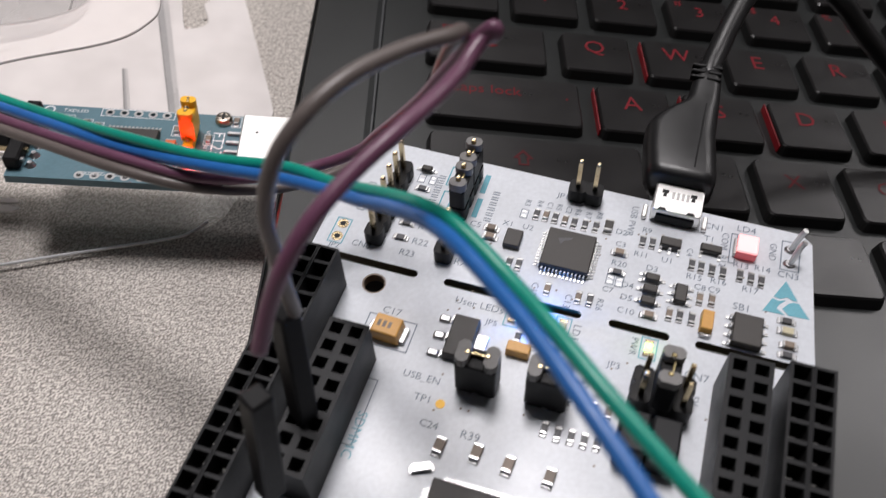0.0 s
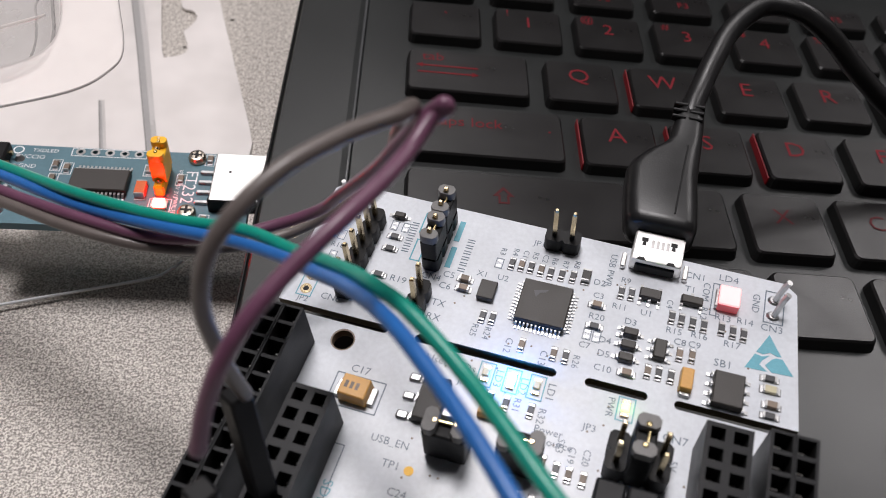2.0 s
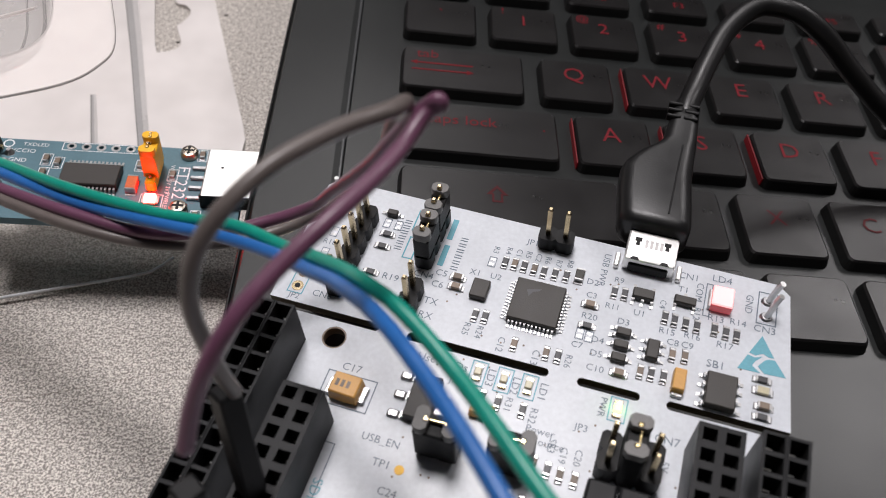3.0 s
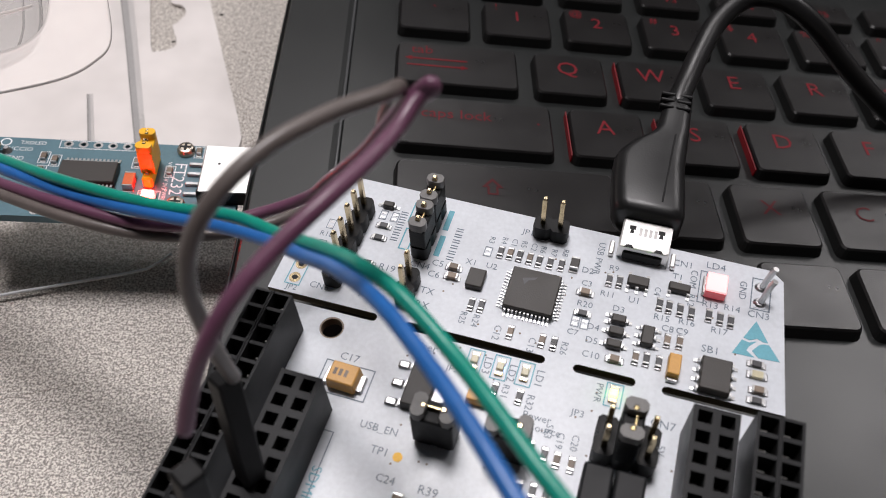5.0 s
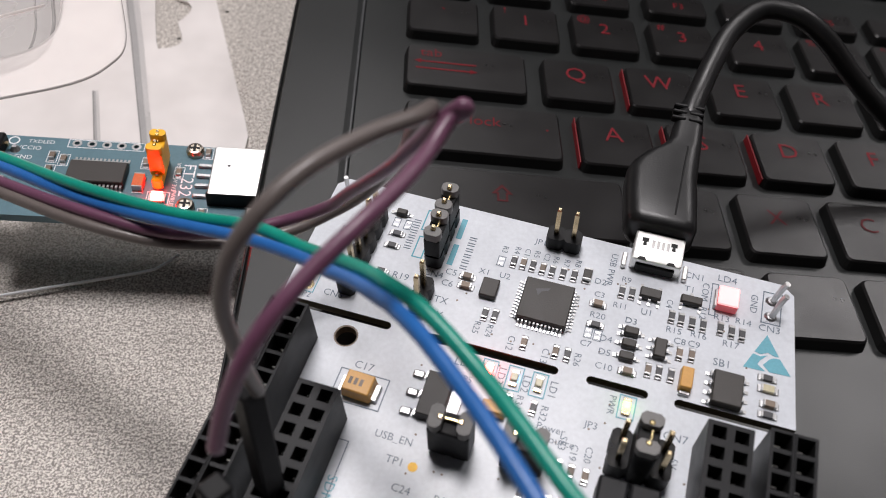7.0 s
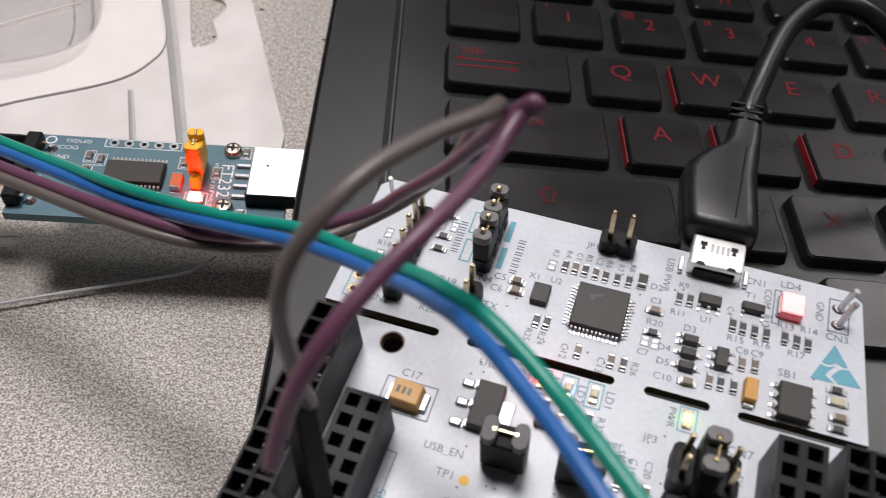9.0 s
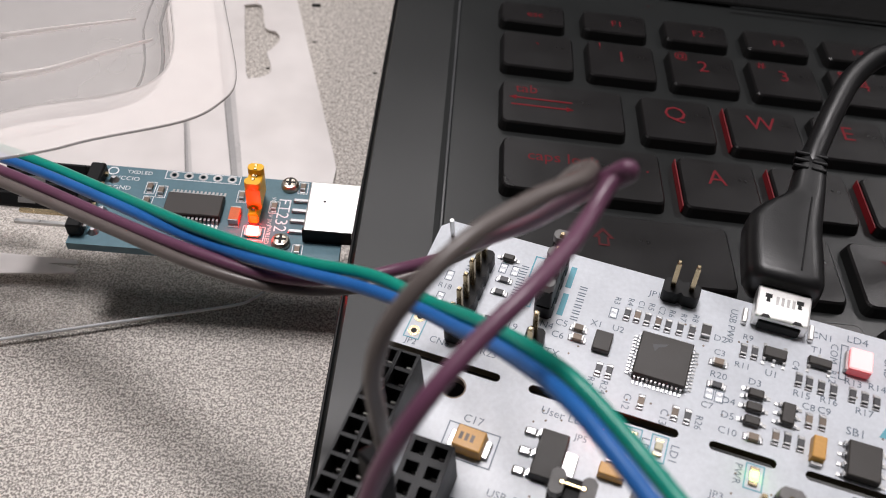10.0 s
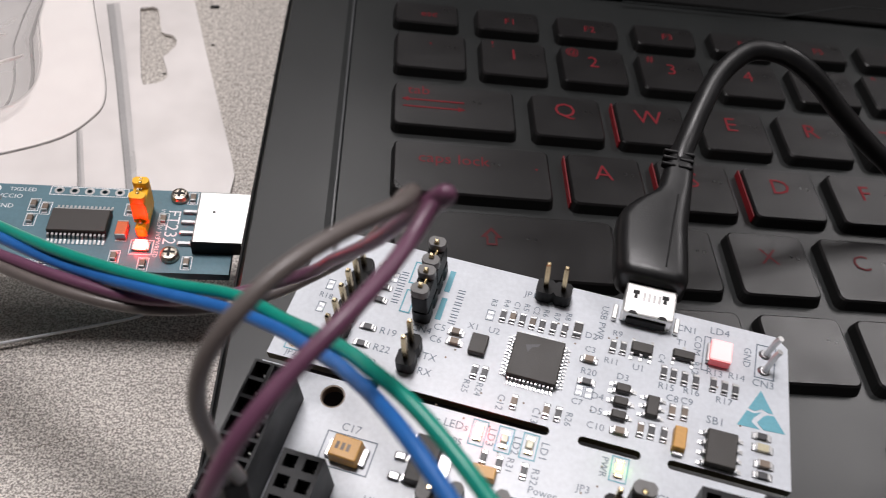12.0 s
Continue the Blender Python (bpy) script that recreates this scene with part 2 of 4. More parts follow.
def plate(name, outlines, z0, z1, mat, bevel=0.0, side=None):
    """A flat plate with holes: the first outline is its edge, the rest are holes."""
    cu = bpy.data.curves.new(name, "CURVE")
    cu.dimensions, cu.fill_mode, cu.extrude = "2D", "BOTH", (z1 - z0) / 2 * MM
    cu.bevel_depth = bevel * MM
    for line in outlines:
        s = cu.splines.new("POLY")
        s.points.add(len(line) - 1)
        for q, (x, y) in zip(s.points, line):
            q.co = (x * MM, y * MM, 0, 1)
        s.use_cyclic_u = True
    ob = bpy.data.objects.new(name, cu)
    me = bpy.data.meshes.new_from_object(ob)
    bpy.data.objects.remove(ob)
    bpy.data.curves.remove(cu)
    me.transform(Matrix.Translation((0, 0, (z0 + z1) / 2 * MM)))
    me.materials.clear()
    me.materials.append(mat)
    if side is not None:
        me.materials.append(side)
        for p in me.polygons:
            p.material_index = int(abs(p.normal.z) < 0.5)
    return me


def arc(cx, cy, r, a0, a1, n=8):
    return [(cx + r * math.cos(radians(a0 + (a1 - a0) * k / n)), cy + r * math.sin(radians(a0 + (a1 - a0) * k / n))) for k in range(n + 1)]


def round_rect(x0, x1, y0, y1, r, n=5):
    return arc(x1 - r, y0 + r, r, -90, 0, n) + arc(x1 - r, y1 - r, r, 0, 90, n) + arc(x0 + r, y1 - r, r, 90, 180, n) + arc(x0 + r, y0 + r, r, 180, 270, n)


def lettering(text, size, mat, parent, m, name="lettering", centre=True):
    cu = bpy.data.curves.new(name, "FONT")
    cu.body, cu.size = text, size * 0.94 * MM
    if centre:
        cu.align_x, cu.align_y = "CENTER", "CENTER"
    cu.resolution_u = 2
    cu.offset = -size * 0.004 * MM
    ob = bpy.data.objects.new(name, cu)
    me = bpy.data.meshes.new_from_object(ob)
    bpy.data.objects.remove(ob)
    bpy.data.curves.remove(cu)
    me.materials.clear()
    me.materials.append(mat)
    return part(name, me, mat, parent, m=m)


# ---- the room ----
def room():
    def slab(name, x0, x1, y0, y1, z0, z1, mat, label):
        return tagged(part(name, box(x0, x1, y0, y1, z0, z1), mat), label, name.split("_")[0], kind="structure")

    slab("floor", -2500, 2500, -2500, 2500, -800, -740, FLOOR, "dark grey carpet floor under the table")
    slab("ceiling", -2500, 2500, -2500, 2500, 1960, 2000, WALL, "plain grey painted ceiling")
    slab("wall_north", -2500, 2500, 2500, 2560, -740, 1960, WALL, "plain painted wall")
    slab("wall_south", -2500, 2500, -2560, -2500, -740, 1960, WALL, "plain painted wall")
    slab("wall_east", 2500, 2560, -2500, 2500, -740, 1960, WALL, "plain painted wall")
    slab("wall_west", -2560, -2500, -2500, 2500, -740, 1960, WALL, "plain painted wall")
    # Panels for the unseen lamps, the two added for gloss included.
    for x, y, sx, sy, watts in LAMPS:
        t = thing("ceiling_lamp", "unseen white ceiling lamp panel, switched on", "lamp", at(x * 1000, y * 1000, 1945), group="ceiling lamps")
        a, b = sx * 500, sy * 500
        part("frame", plate("frame", [round_rect(-a - 18, a + 18, -b - 18, b + 18, 6), round_rect(-a, a, -b, b, 3)], -14, 14, WALL), WALL, t)
        part("diffuser", box(-a + 1, a - 1, -b + 1, b - 1, 4, 10), LAMP, t)


def table():
    t = thing("table", "grey speckled laminate table top under the laptop", "table", at(0, 0, 0))
    part("tabletop", box(-620, 800, -420, 560, -28, 0, bevel=3, segs=2), TABLE, t)
    part("scratch", rod([(-170, -93.0, 0.0), (-110, -74.0, 0.0), (-80, -64.6, 0.0), (-40, -52.2, 0.0)], 0.035, 6), CERAMIC, t, "fine dark scratch line")
    for x in (-580, 760):
        for y in (-380, 520):
            part("leg", box(x - 22, x + 22, y - 22, y + 22, -740, -28, bevel=2), EDGE, t)


room()
table()

# ---- the laptop ----
KZ = 24.0
WELL_Z = 21.7


def laptop():
    t = thing("laptop", "open dark grey gaming laptop with red backlit keys", "laptop", at(0, 0, 0))
    bm = bmesh.new()
    prof = [(-60.2, 3.0), (-60.4, 21.2), (-59.6, 22.2), (-47.0, 22.75), (-46.0, 22.6), (-45.2, WELL_Z), (292, WELL_Z), (293, 22.6), (310, 22.2), (311, 21), (311, 3), (300, 1.5), (-50, 1.5)]
    rows = [[bm.verts.new((x * MM, y * MM, z * MM)) for x, z in prof] for y in (-172, 92)]
    n = len(prof)
    for k in range(n):
        bm.faces.new((rows[0][k], rows[0][(k + 1) % n], rows[1][(k + 1) % n], rows[1][k]))
    bm.faces.new(rows[0])
    bm.faces.new(rows[1][::-1])
    part("base", bm, DECK, t)
    part("edge_band", box(-60.75, -60.32, -171, 91, 12.0, 21.6, bevel=0.1), EDGE, t, "black edge band")
    for y in (-160, 80):
        for x in (-45, 295):
            part("foot", rod([(x, y, 0), (x, y, 1.6)], 6, 16), EDGE, t)
    part("hinge_cover", box(-45, 291, 47.5, 91, WELL_Z, 23.0, bevel=0.4), EDGE, t, "smooth black panel above the keys")
    v = plate("vent_groove", [[(20, 45.4), (62, 46.0), (84, 54.0), (150, 55.0), (150, 55.5), (83.8, 54.5), (61.8, 46.5), (20, 45.9)]], 23.02, 23.1, DECK)
    part("vent_groove", v, DECK, t)
    # The ridge's highlight is painted with the lighter plastic.
    part("palm_ridge", box(-46.0, -45.4, -170, 47, 22.2, 22.95, bevel=0.18, segs=2), RIDGE, t, "thin ridge beside the keys, paler for its highlight")
    part("port_trim", box(-60.9, -60.4, -49, -46.5, 5, 14, bevel=0.1), RED, t, "small red lit port trim")
    part("port_frame", box(-60.85, -60.35, -39.4, -25.4, 15.2, 21.4, bevel=0.1), HOLE, t)
    lid = part("screen_lid", box(-58, 309, 0, 7, 0, 232, bevel=1.5, segs=2), EDGE, t, "opened dark screen lid", at(0, 93, 20, 0, -26))
    part("screen", box(-50, 301, -0.2, 0.1, 14, 222), HOLE, lid)
    return t


LAPTOP = laptop()

KEY_MESHES = {}


def key_mesh(w, d):
    if (w, d) not in KEY_MESHES:
        bm = bmesh.new()
        outer = round_rect(-w / 2, w / 2, -d / 2, d / 2, 1.3, 3)
        inner = round_rect(-w / 2 + 0.35, w / 2 - 0.35, -d / 2 + 0.35, d / 2 - 0.35, 1.1, 3)
        foot = round_rect(-w / 2 - 0.35, w / 2 + 0.35, -d / 2 - 0.55, d / 2 + 0.2, 1.4, 3)
        ring = [[bm.verts.new((x * MM, y * MM, z * MM)) for x, y in line] for line, z in ((foot, -2.25), (outer, -0.35), (inner, -0.04))]
        n = len(outer)
        for i, (a, b) in enumerate(zip(ring[:-1], ring[1:])):
            for k in range(n):
                f = bm.faces.new((a[k], a[(k + 1) % n], b[(k + 1) % n], b[k]))
                f.material_index = 1 - i
        # dished top
        mid = [bm.verts.new((x * 0.5 * MM, y * 0.5 * MM, -0.08 * MM)) for x, y in inner]
        for k in range(n):
            bm.faces.new((ring[2][k], ring[2][(k + 1) % n], mid[(k + 1) % n], mid[k]))
        bm.faces.new(mid)
        KEY_MESHES[w, d] = finish("keycap", bm, [KEYM, KEY_SIDE])
    return KEY_MESHES[w, d]


def keyboard():
    def key(x0, x1, y0, y1, text="", size=5.4, lit=False, dx=0.0, dy=0.0, sup="", dim=False):
        w, d = round(x1 - x0, 1), round(y1 - y0, 1)
        what = "dark grey keycap with a red backlit legend" if text else "plain dark grey keycap"
        k = part("key", key_mesh(w, d), KEYM, LAPTOP, m=at((x0 + x1) / 2, (y0 + y1) / 2, KZ))
        if lit:
            part("skirt", box(-w / 2 - 0.5, -w / 2 - 0.3, -d / 2 + 0.6, d / 2 - 0.4, -2.2, -0.5), SKIRT, k, "red glowing side of the keycap")
        if text:
            lettering(text, size, LEGEND_DIM if dim else LEGEND, k, at(dx, dy + 1.1, 0.02), "legend")
        if sup:
            lettering(sup, size * 0.62, LEGEND, k, at(dx - 4.6, dy + 4.4, 0.02), "legend")
        return k

    # number row, letter rows, bottom row
    y0, y1 = 10.8, 23.2
    key(-35.7, -20.2, y0, y1, "`", 5.4, dx=0, dy=0)
    for i, c in enumerate("1234567890-="):
        x = -16.9 + 18.2 * i
        key(x, x + 14.8, y0, y1, c, 5.6, sup="!@#$%^&*()_+"[i])
    key(201.5, 226, y0, y1)
    y0, y1 = -7.6, 5.4
    tab = key(-35.7, -10.6, y0, y1)
    lettering("tab", 4.0, LEGEND, tab, at(-7.4, 4.2, 0.02), "legend")
    for j, (yy, tipx, s) in enumerate(((1.3, -11.0, 1), (-0.9, 2.2, -1))):
        part("legend", box(-10.6, 2.0, yy - 0.18, yy + 0.18, -0.1, 0.02), LEGEND, tab)
        part("legend", plate("arrow", [[(tipx, yy), (tipx + 1.5 * s, yy + 0.7), (tipx + 1.5 * s, yy - 0.7)]], 0.0, 0.02, LEGEND), LEGEND, tab)
    for i, c in enumerate("QWERTYUIOP[]"):
        x = -6.8 + 18.15 * i
        key(x, x + 14.8, y0, y1, c, 6.4, lit=c == "W", dx=-0.4, dy=0.6)
    key(211, 226, y0, y1)
    y0, y1 = -25.9, -12.2
    caps = key(-35.3, -4.8, y0, y1)
    lettering("caps lock", 4.0, LEGEND, caps, at(-3.6, 2.2, 0.02), "legend")
    lettering(".", 5, LEGEND, caps, at(12.6, 2.4, 0.02), "legend")
    for i, c in enumerate("ASDFGHJKL;'"):
        x = -1.0 + 18.2 * i
        key(x, x + 14.8, y0, y1, c, 6.2, lit=c in "ASD", dx=-0.4, dy=0.6)
    key(199.2, 226, y0, y1)
    y0, y1 = -45.0, -30.2
    shift = key(-34.8, 5.6, y0, y1)
    part("legend", plate("shift_arrow", [[(-4.6, 1.6), (-2.6, 4.0), (-0.6, 1.6), (-1.6, 1.6), (-1.6, -0.2), (-3.6, -0.2), (-3.6, 1.6)], [(-3.6, 2.0), (-2.6, 3.2), (-1.6, 2.0), (-2.0, 1.9), (-2.0, 0.2), (-3.2, 0.2), (-3.2, 1.9)]], 0.0, 0.02, LEGEND_DIM), LEGEND_DIM, shift)
    for i, c in enumerate("ZXCVBNM,./"):
        x = 9.6 + 18.2 * i
        key(x, x + 14.8, y0, y1, c, 5.6, dx=-0.4, dy=0.4, dim=True)
    key(191.6, 226, y0, y1)
    y0, y1 = -63.0, -49.1
    for a, b, c in ((-34.8, -14.5, "ctrl"), (-11.5, 4.0, "fn"), (7.0, 25.5, ""), (28.9, 43.8, ""), (46.8, 130, ""), (133, 148, ""), (151, 166, ""), (169, 190, "")):
        key(a, b, y0, y1, c, 3.6, dy=-0.3, dim=True)
    # function row
    for i in range(12):
        x = -36.2 + 18.9 * i
        k = key(x, x + 14.6, 27.2, 35.0)
        lettering("esc" if i == 0 else "F%d" % i, 3.2, LEGEND, k, at(0.5, -0.4, 0.02), "legend")


keyboard()

# ---- the development board ----
BX, BY, BN, B0 = (0.94659, -0.30067, 0.11643), (0.29075, 0.95208, 0.09486), (-0.13937, -0.05594, 0.98866), (-52.214, -68.231, 33.326)
BM = Matrix(((BX[0], BY[0], BN[0], B0[0] * MM), (BX[1], BY[1], BN[1], B0[1] * MM), (BX[2], BY[2], BN[2], B0[2] * MM), (0, 0, 0, 1)))
BOARD = thing("development_board", "white microcontroller development board with black pin sockets and lit LEDs", "circuit board", BM)


def on_board(u, v, h=0):
    return BM @ Vector((u * MM, v * MM, h * MM))


def circuit_board():
    a, b = -1.35, -0.1
    mid, r = (a + b) / 2, (b - a) / 2
    edge = [(-0.1, b), (16.1, b)] + arc(16.1, mid, r, 90, -90, 6) + [(-0.1, a), (-0.1, -100), (71.0, -100), (71.0, a), (56.2, a)] + arc(56.2, mid, r, 270, 90, 6) + [(70.7, b), (69.3, 20.5), (67.6, 22.0), (1.4, 22.9), (-0.1, 21.4)]
    holes = [arc(21.3, mid, r, 90, 270, 6) + arc(39.7, mid, r, -90, 90, 6), arc(44.7, mid, r, 90, 270, 6) + arc(51.6, mid, r, -90, 90, 6), arc(11.3, -3.9, 1.7, 0, 345, 23)]
    part("circuit_board", plate("circuit_board", [edge] + holes, -1.6, 0.0, PCB, side=PCB_EDGE), PCB, BOARD, "white solder mask with grey print")


circuit_board()
part("hole_lining", plate("hole_lining", [arc(11.3, -3.9, 1.69, 0, 345, 23), arc(11.3, -3.9, 1.5, 0, 345, 23)], -1.55, -0.05, CERAMIC), CERAMIC, BOARD, "brown hole wall")

# silkscreen
FLAT = 0.05


def print_line(points, w=0.16, mat=None, parent=None):
    bm = bmesh.new()
    for (x0, y0), (x1, y1) in zip(points[:-1], points[1:]):
        d = Vector((x1 - x0, y1 - y0, 0)).normalized() * w / 2
        nrm = Vector((-d.y, d.x, 0))
        q = [Vector((x0, y0, FLAT)) - d + nrm, Vector((x0, y0, FLAT)) - d - nrm, Vector((x1, y1, FLAT)) + d - nrm, Vector((x1, y1, FLAT)) + d + nrm]
        bm.faces.new([bm.verts.new(p * MM) for p in q])
    return part("printed_line", bm, mat or SILK, parent or BOARD)


def frame_line(x0, x1, y0, y1, w=0.16, mat=None, parent=None):
    return print_line([(x0, y0), (x1, y0), (x1, y1), (x0, y1), (x0, y0)], w, mat, parent)


def label(text, u, v, size=1.5, rot=0, mat=None, parent=None, z=FLAT):
    return lettering(text, size, mat or SILK, parent or BOARD, at(u, v, z, rot))


for text, u, v, size, rot in (
    ("JP1", 33.2, 19.4, 1.5, 0), ("R3", 28.4, 16.6, 1.3, -90), ("R4", 30.2, 17.0, 1.3, -90), ("C1", 31.7, 17.0, 1.3, -90), ("R5", 33.1, 17.1, 1.3, -90), ("C2", 34.6, 17.0, 1.3, -90), ("R6", 36.0, 16.9, 1.3, -90), ("R7", 37.6, 16.8, 1.3, -90), ("R8", 39.2, 17.2, 1.3, -90),
    ("D2", 42.9, 15.0, 1.5, 0), ("U2", 29.6, 12.0, 1.5, 0), ("USB PWR", 44.0, 17.6, 1.5, -90), ("CN1", 55.6, 19.8, 1.6, 0), ("R9", 46.4, 16.4, 1.4, 0), ("R11", 46.3, 11.8, 1.4, 0), ("U1", 50.0, 11.8, 1.5, 0), ("T1", 55.2, 17.4, 1.5, 0), ("C4", 52.8, 14.2, 1.3, -90),
    ("C3", 43.2, 12.8, 1.4, 0), ("R20", 43.6, 9.3, 1.5, 0), ("C7", 42.9, 4.5, 1.4, 0), ("D3", 48.2, 9.8, 1.5, 0), ("D4", 45.4, 6.0, 1.5, 0), ("D5", 45.6, 3.9, 1.5, 0), ("C10", 45.9, 1.7, 1.5, 0), ("LD4", 60.1, 20.6, 1.7, 0), ("COM", 57.3, 17.6, 1.5, -90), ("R12", 57.4, 14.0, 1.4, -90),
    ("R13", 60.0, 13.9, 1.5, 0), ("R14", 62.9, 14.1, 1.5, 0), ("R17", 61.6, 10.0, 1.5, 0), ("R15", 54.0, 10.0, 1.5, 0), ("R16", 57.3, 10.2, 1.5, 0), ("C8", 55.0, 8.5, 1.5, 0), ("C9", 56.9, 8.6, 1.5, 0), ("SB1", 60.8, 6.8, 1.7, 0), ("GND", 64.0, 17.6, 1.5, -90), ("CN3", 66.4, 14.0, 1.6, 0),
    ("C12", 33.1, 1.6, 1.5, -90), ("C13", 38.0, 1.0, 1.5, -90), ("R26", 42.3, 1.7, 1.4, -90), ("R25", 28.0, 2.6, 1.4, -90), ("R24", 29.8, 2.6, 1.4, -90), ("X1", 26.6, 11.9, 1.5, 0), ("C5", 22.0, 10.4, 1.6, 0), ("C6", 22.0, 8.4, 1.6, 0), ("R19", 15.2, 7.6, 1.7, 0), ("R22", 15.2, 4.8, 1.7, 0), ("R23", 14.0, 2.4, 1.6, 0),
    ("TX", 22.0, 5.4, 1.7, 0), ("RX", 22.0, 3.0, 1.7, 0), ("CN4", 19.6, 9.4, 1.6, 0), ("SWD", 6.6, 15.0, 1.5, -90), ("CN6", 7.0, 2.0, 1.6, 0), ("JP2", 3.2, 0.8, 1.4, 0), ("R18", 4.4, 11.0, 1.4, 0),
    ("LD3", 33.2, -3.6, 1.6, -90), ("LD2", 36.6, -3.8, 1.6, -90), ("LD1", 40.2, -3.6, 1.6, -90), ("PWR", 47.9, -3.4, 1.4, -90), ("R31", 36.4, -6.6, 1.4, -90), ("R32", 39.8, -7.2, 1.5, -90), ("C17", 15.4, -7.6, 1.7, 0), ("User LEDs", 26.6, -3.2, 1.7, 0),
    ("USB_EN", 22.6, -16.0, 1.55, 0), ("TP1", 23.7, -18.8, 1.6, 0), ("C24", 25.6, -22.0, 1.55, 0), ("R39", 31.0, -22.0, 1.7, 0), ("JP3", 46.0, -7.0, 1.45, 0), ("Power", 41.2, -9.0, 1.5, 0), ("Source", 42.6, -10.4, 1.5, 0), ("SB3", 43.0, -10.4, 1.4, -90), ("C19", 44.6, -11.2, 1.4, -90), ("C20", 46.4, -11.0, 1.4, -90), ("CN7", 56.4, -5.6, 1.7, 0), ("5V", 56.6, -9.0, 1.4, -90), ("JP5", 29.0, -5.4, 1.4, 0),
):
    label(text, u, v, size, rot)
for u, v, w in ((14.4, 15.4, 6.0), (23.4, 14.4, 6.4)):
    for k in range(6):
        y = v + w * (k - 2.5) / 6
        for du, dy, bu, bv in ((0, -0.22, 0.55, 0.07), (0, 0.22, 0.55, 0.07)):
            part("printed_bar", box(u + du - bu, u + du + bu, y + dy - bv, y + dy + bv, 0.0, FLAT), SILK, BOARD)
label("SDMMC", 17.1, -26.0, 2.0, -90, TEAL)

# teal marks
for u, v in ((16.1, 18.5), (16.3, 13.4)):
    frame_line(u - 0.7, u + 0.7, v - 1.9, v + 1.9, 0.22, TEAL)
for u, v in ((21.2, 18.4), (21.3, 13.5)):
    part("printed_mark", plate("printed_mark", [[(u - 0.42, v - 1.9), (u + 0.42, v - 1.9), (u + 0.42, v + 1.9), (u - 0.42, v + 1.9)]], 0.0, FLAT, TEAL), TEAL, BOARD)
part("printed_mark", plate("printed_mark", [[(66.2, 13.0), (64.75, 9.95), (65.6, 9.75), (66.5, 10.25), (67.3, 9.9), (67.95, 9.95)]], 0, FLAT, TEAL), TEAL, BOARD, "teal static warning triangle")
part("printed_mark", plate("printed_mark", [[(64.6, 9.6), (63.5, 7.2), (66.4, 7.25), (65.3, 8.1), (65.6, 8.8), (66.5, 9.8), (65.5, 9.4)]], 0, FLAT, TEAL), TEAL, BOARD)
part("printed_mark", plate("printed_mark", [[(68.1, 9.65), (69.6, 7.45), (66.9, 7.3), (66.0, 8.2), (66.8, 9.3), (67.3, 9.6)]], 0, FLAT, TEAL), TEAL, BOARD)
frame_line(15.2, 17.3, -27.5, -18.1, 0.14, SILK)
frame_line(12.6, 19.4, -13.2, -8.6, 0.16)
for u in (31.5, 35.0, 38.3):
    frame_line(u - 1.0, u + 1.0, -5.2, -1.7, 0.16, TEAL)
frame_line(48.8, 50.9, -4.9, -1.6, 0.16, TEAL)
frame_line(65.2, 67.7, 14.9, 20.1, 0.16)
frame_line(1.9, 4.1, 1.3, 5.9, 0.16, TEAL)
frame_line(58.2, 59.0, 14.0, 19.4, 0.14)

MESH = {}


def shared(key, make):
    if key not in MESH:
        MESH[key] = make()
    return MESH[key]


def chip_part(kind, u, v, rot=0, w=1.55, d=0.8, h=0.5, mat=None, parent=None):
    """A two-pole chip: body and two tinned ends, on its solder pads."""
    mat = mat or RESIST
    par = parent or BOARD
    c = part(kind, shared((kind, w, d, h, mat.name), lambda: finish(kind, box(-w / 2 + 0.25, w / 2 - 0.25, -d / 2, d / 2, 0.02, h, bevel=0.05), mat)), mat, par, m=at(u, v, 0, rot))
    for s in (-1, 1):
        part("terminal", shared(("end", w, d, h), lambda: finish("terminal", box(-0.15, 0.15, -d / 2 - 0.01, d / 2 + 0.01, 0.01, h + 0.01, bevel=0.05), TIN)), TIN, c, m=at(s * (w / 2 - 0.13), 0, 0))
        part("solder_pad", shared(("pad", d), lambda: finish("solder_pad", box(-0.35, 0.35, -d / 2 - 0.1, d / 2 + 0.1, 0.005, 0.14, bevel=0.06, taper=0.12), PAD)), PAD, c, m=at(s * (w / 2 + 0.1), 0, 0))
    return c


R, C = RESIST, CERAMIC
for u, v in ((30.2, 14.8), (33.0, 14.9), (35.9, 14.7), (37.5, 14.8), (39.1, 14.9), (46.1, 14.2), (47.5, 14.3), (53.4, 12.1), (54.7, 12.0), (56.2, 11.9), (57.7, 11.9), (60.0, 12.1), (61.5, 12.0), (62.9, 11.9), (40.9, 2.0), (28.6, 5.0), (30.0, 5.1), (35.1, -6.8), (38.4, -6.9), (53.0, 3.0), (54.6, 3.0), (33.0, -6.6), (39.5, -18.3), (41.2, -18.5), (42.9, -18.4), (44.5, -18.4), (46.1, -18.3), (43.2, -13.6)):
    chip_part("resistor", u, v, 90)
for u, v in ((31.6, 14.9), (34.5, 14.8), (34.9, 2.1), (39.3, 2.0), (55.2, 6.6), (56.8, 6.8), (51.6, 2.9), (44.8, -13.8), (46.6, -13.9), (41.4, -13.2)):
    chip_part("capacitor", u, v, 90, mat=C)
for u, v in ((43.6, 7.7), (12.2, 7.6), (12.2, 4.8), (12.2, 14.7), (12.2, 12.4), (66.7, 6.2), (67.1, 0.9)):
    chip_part("resistor", u, v, 0, 1.7, 0.85)
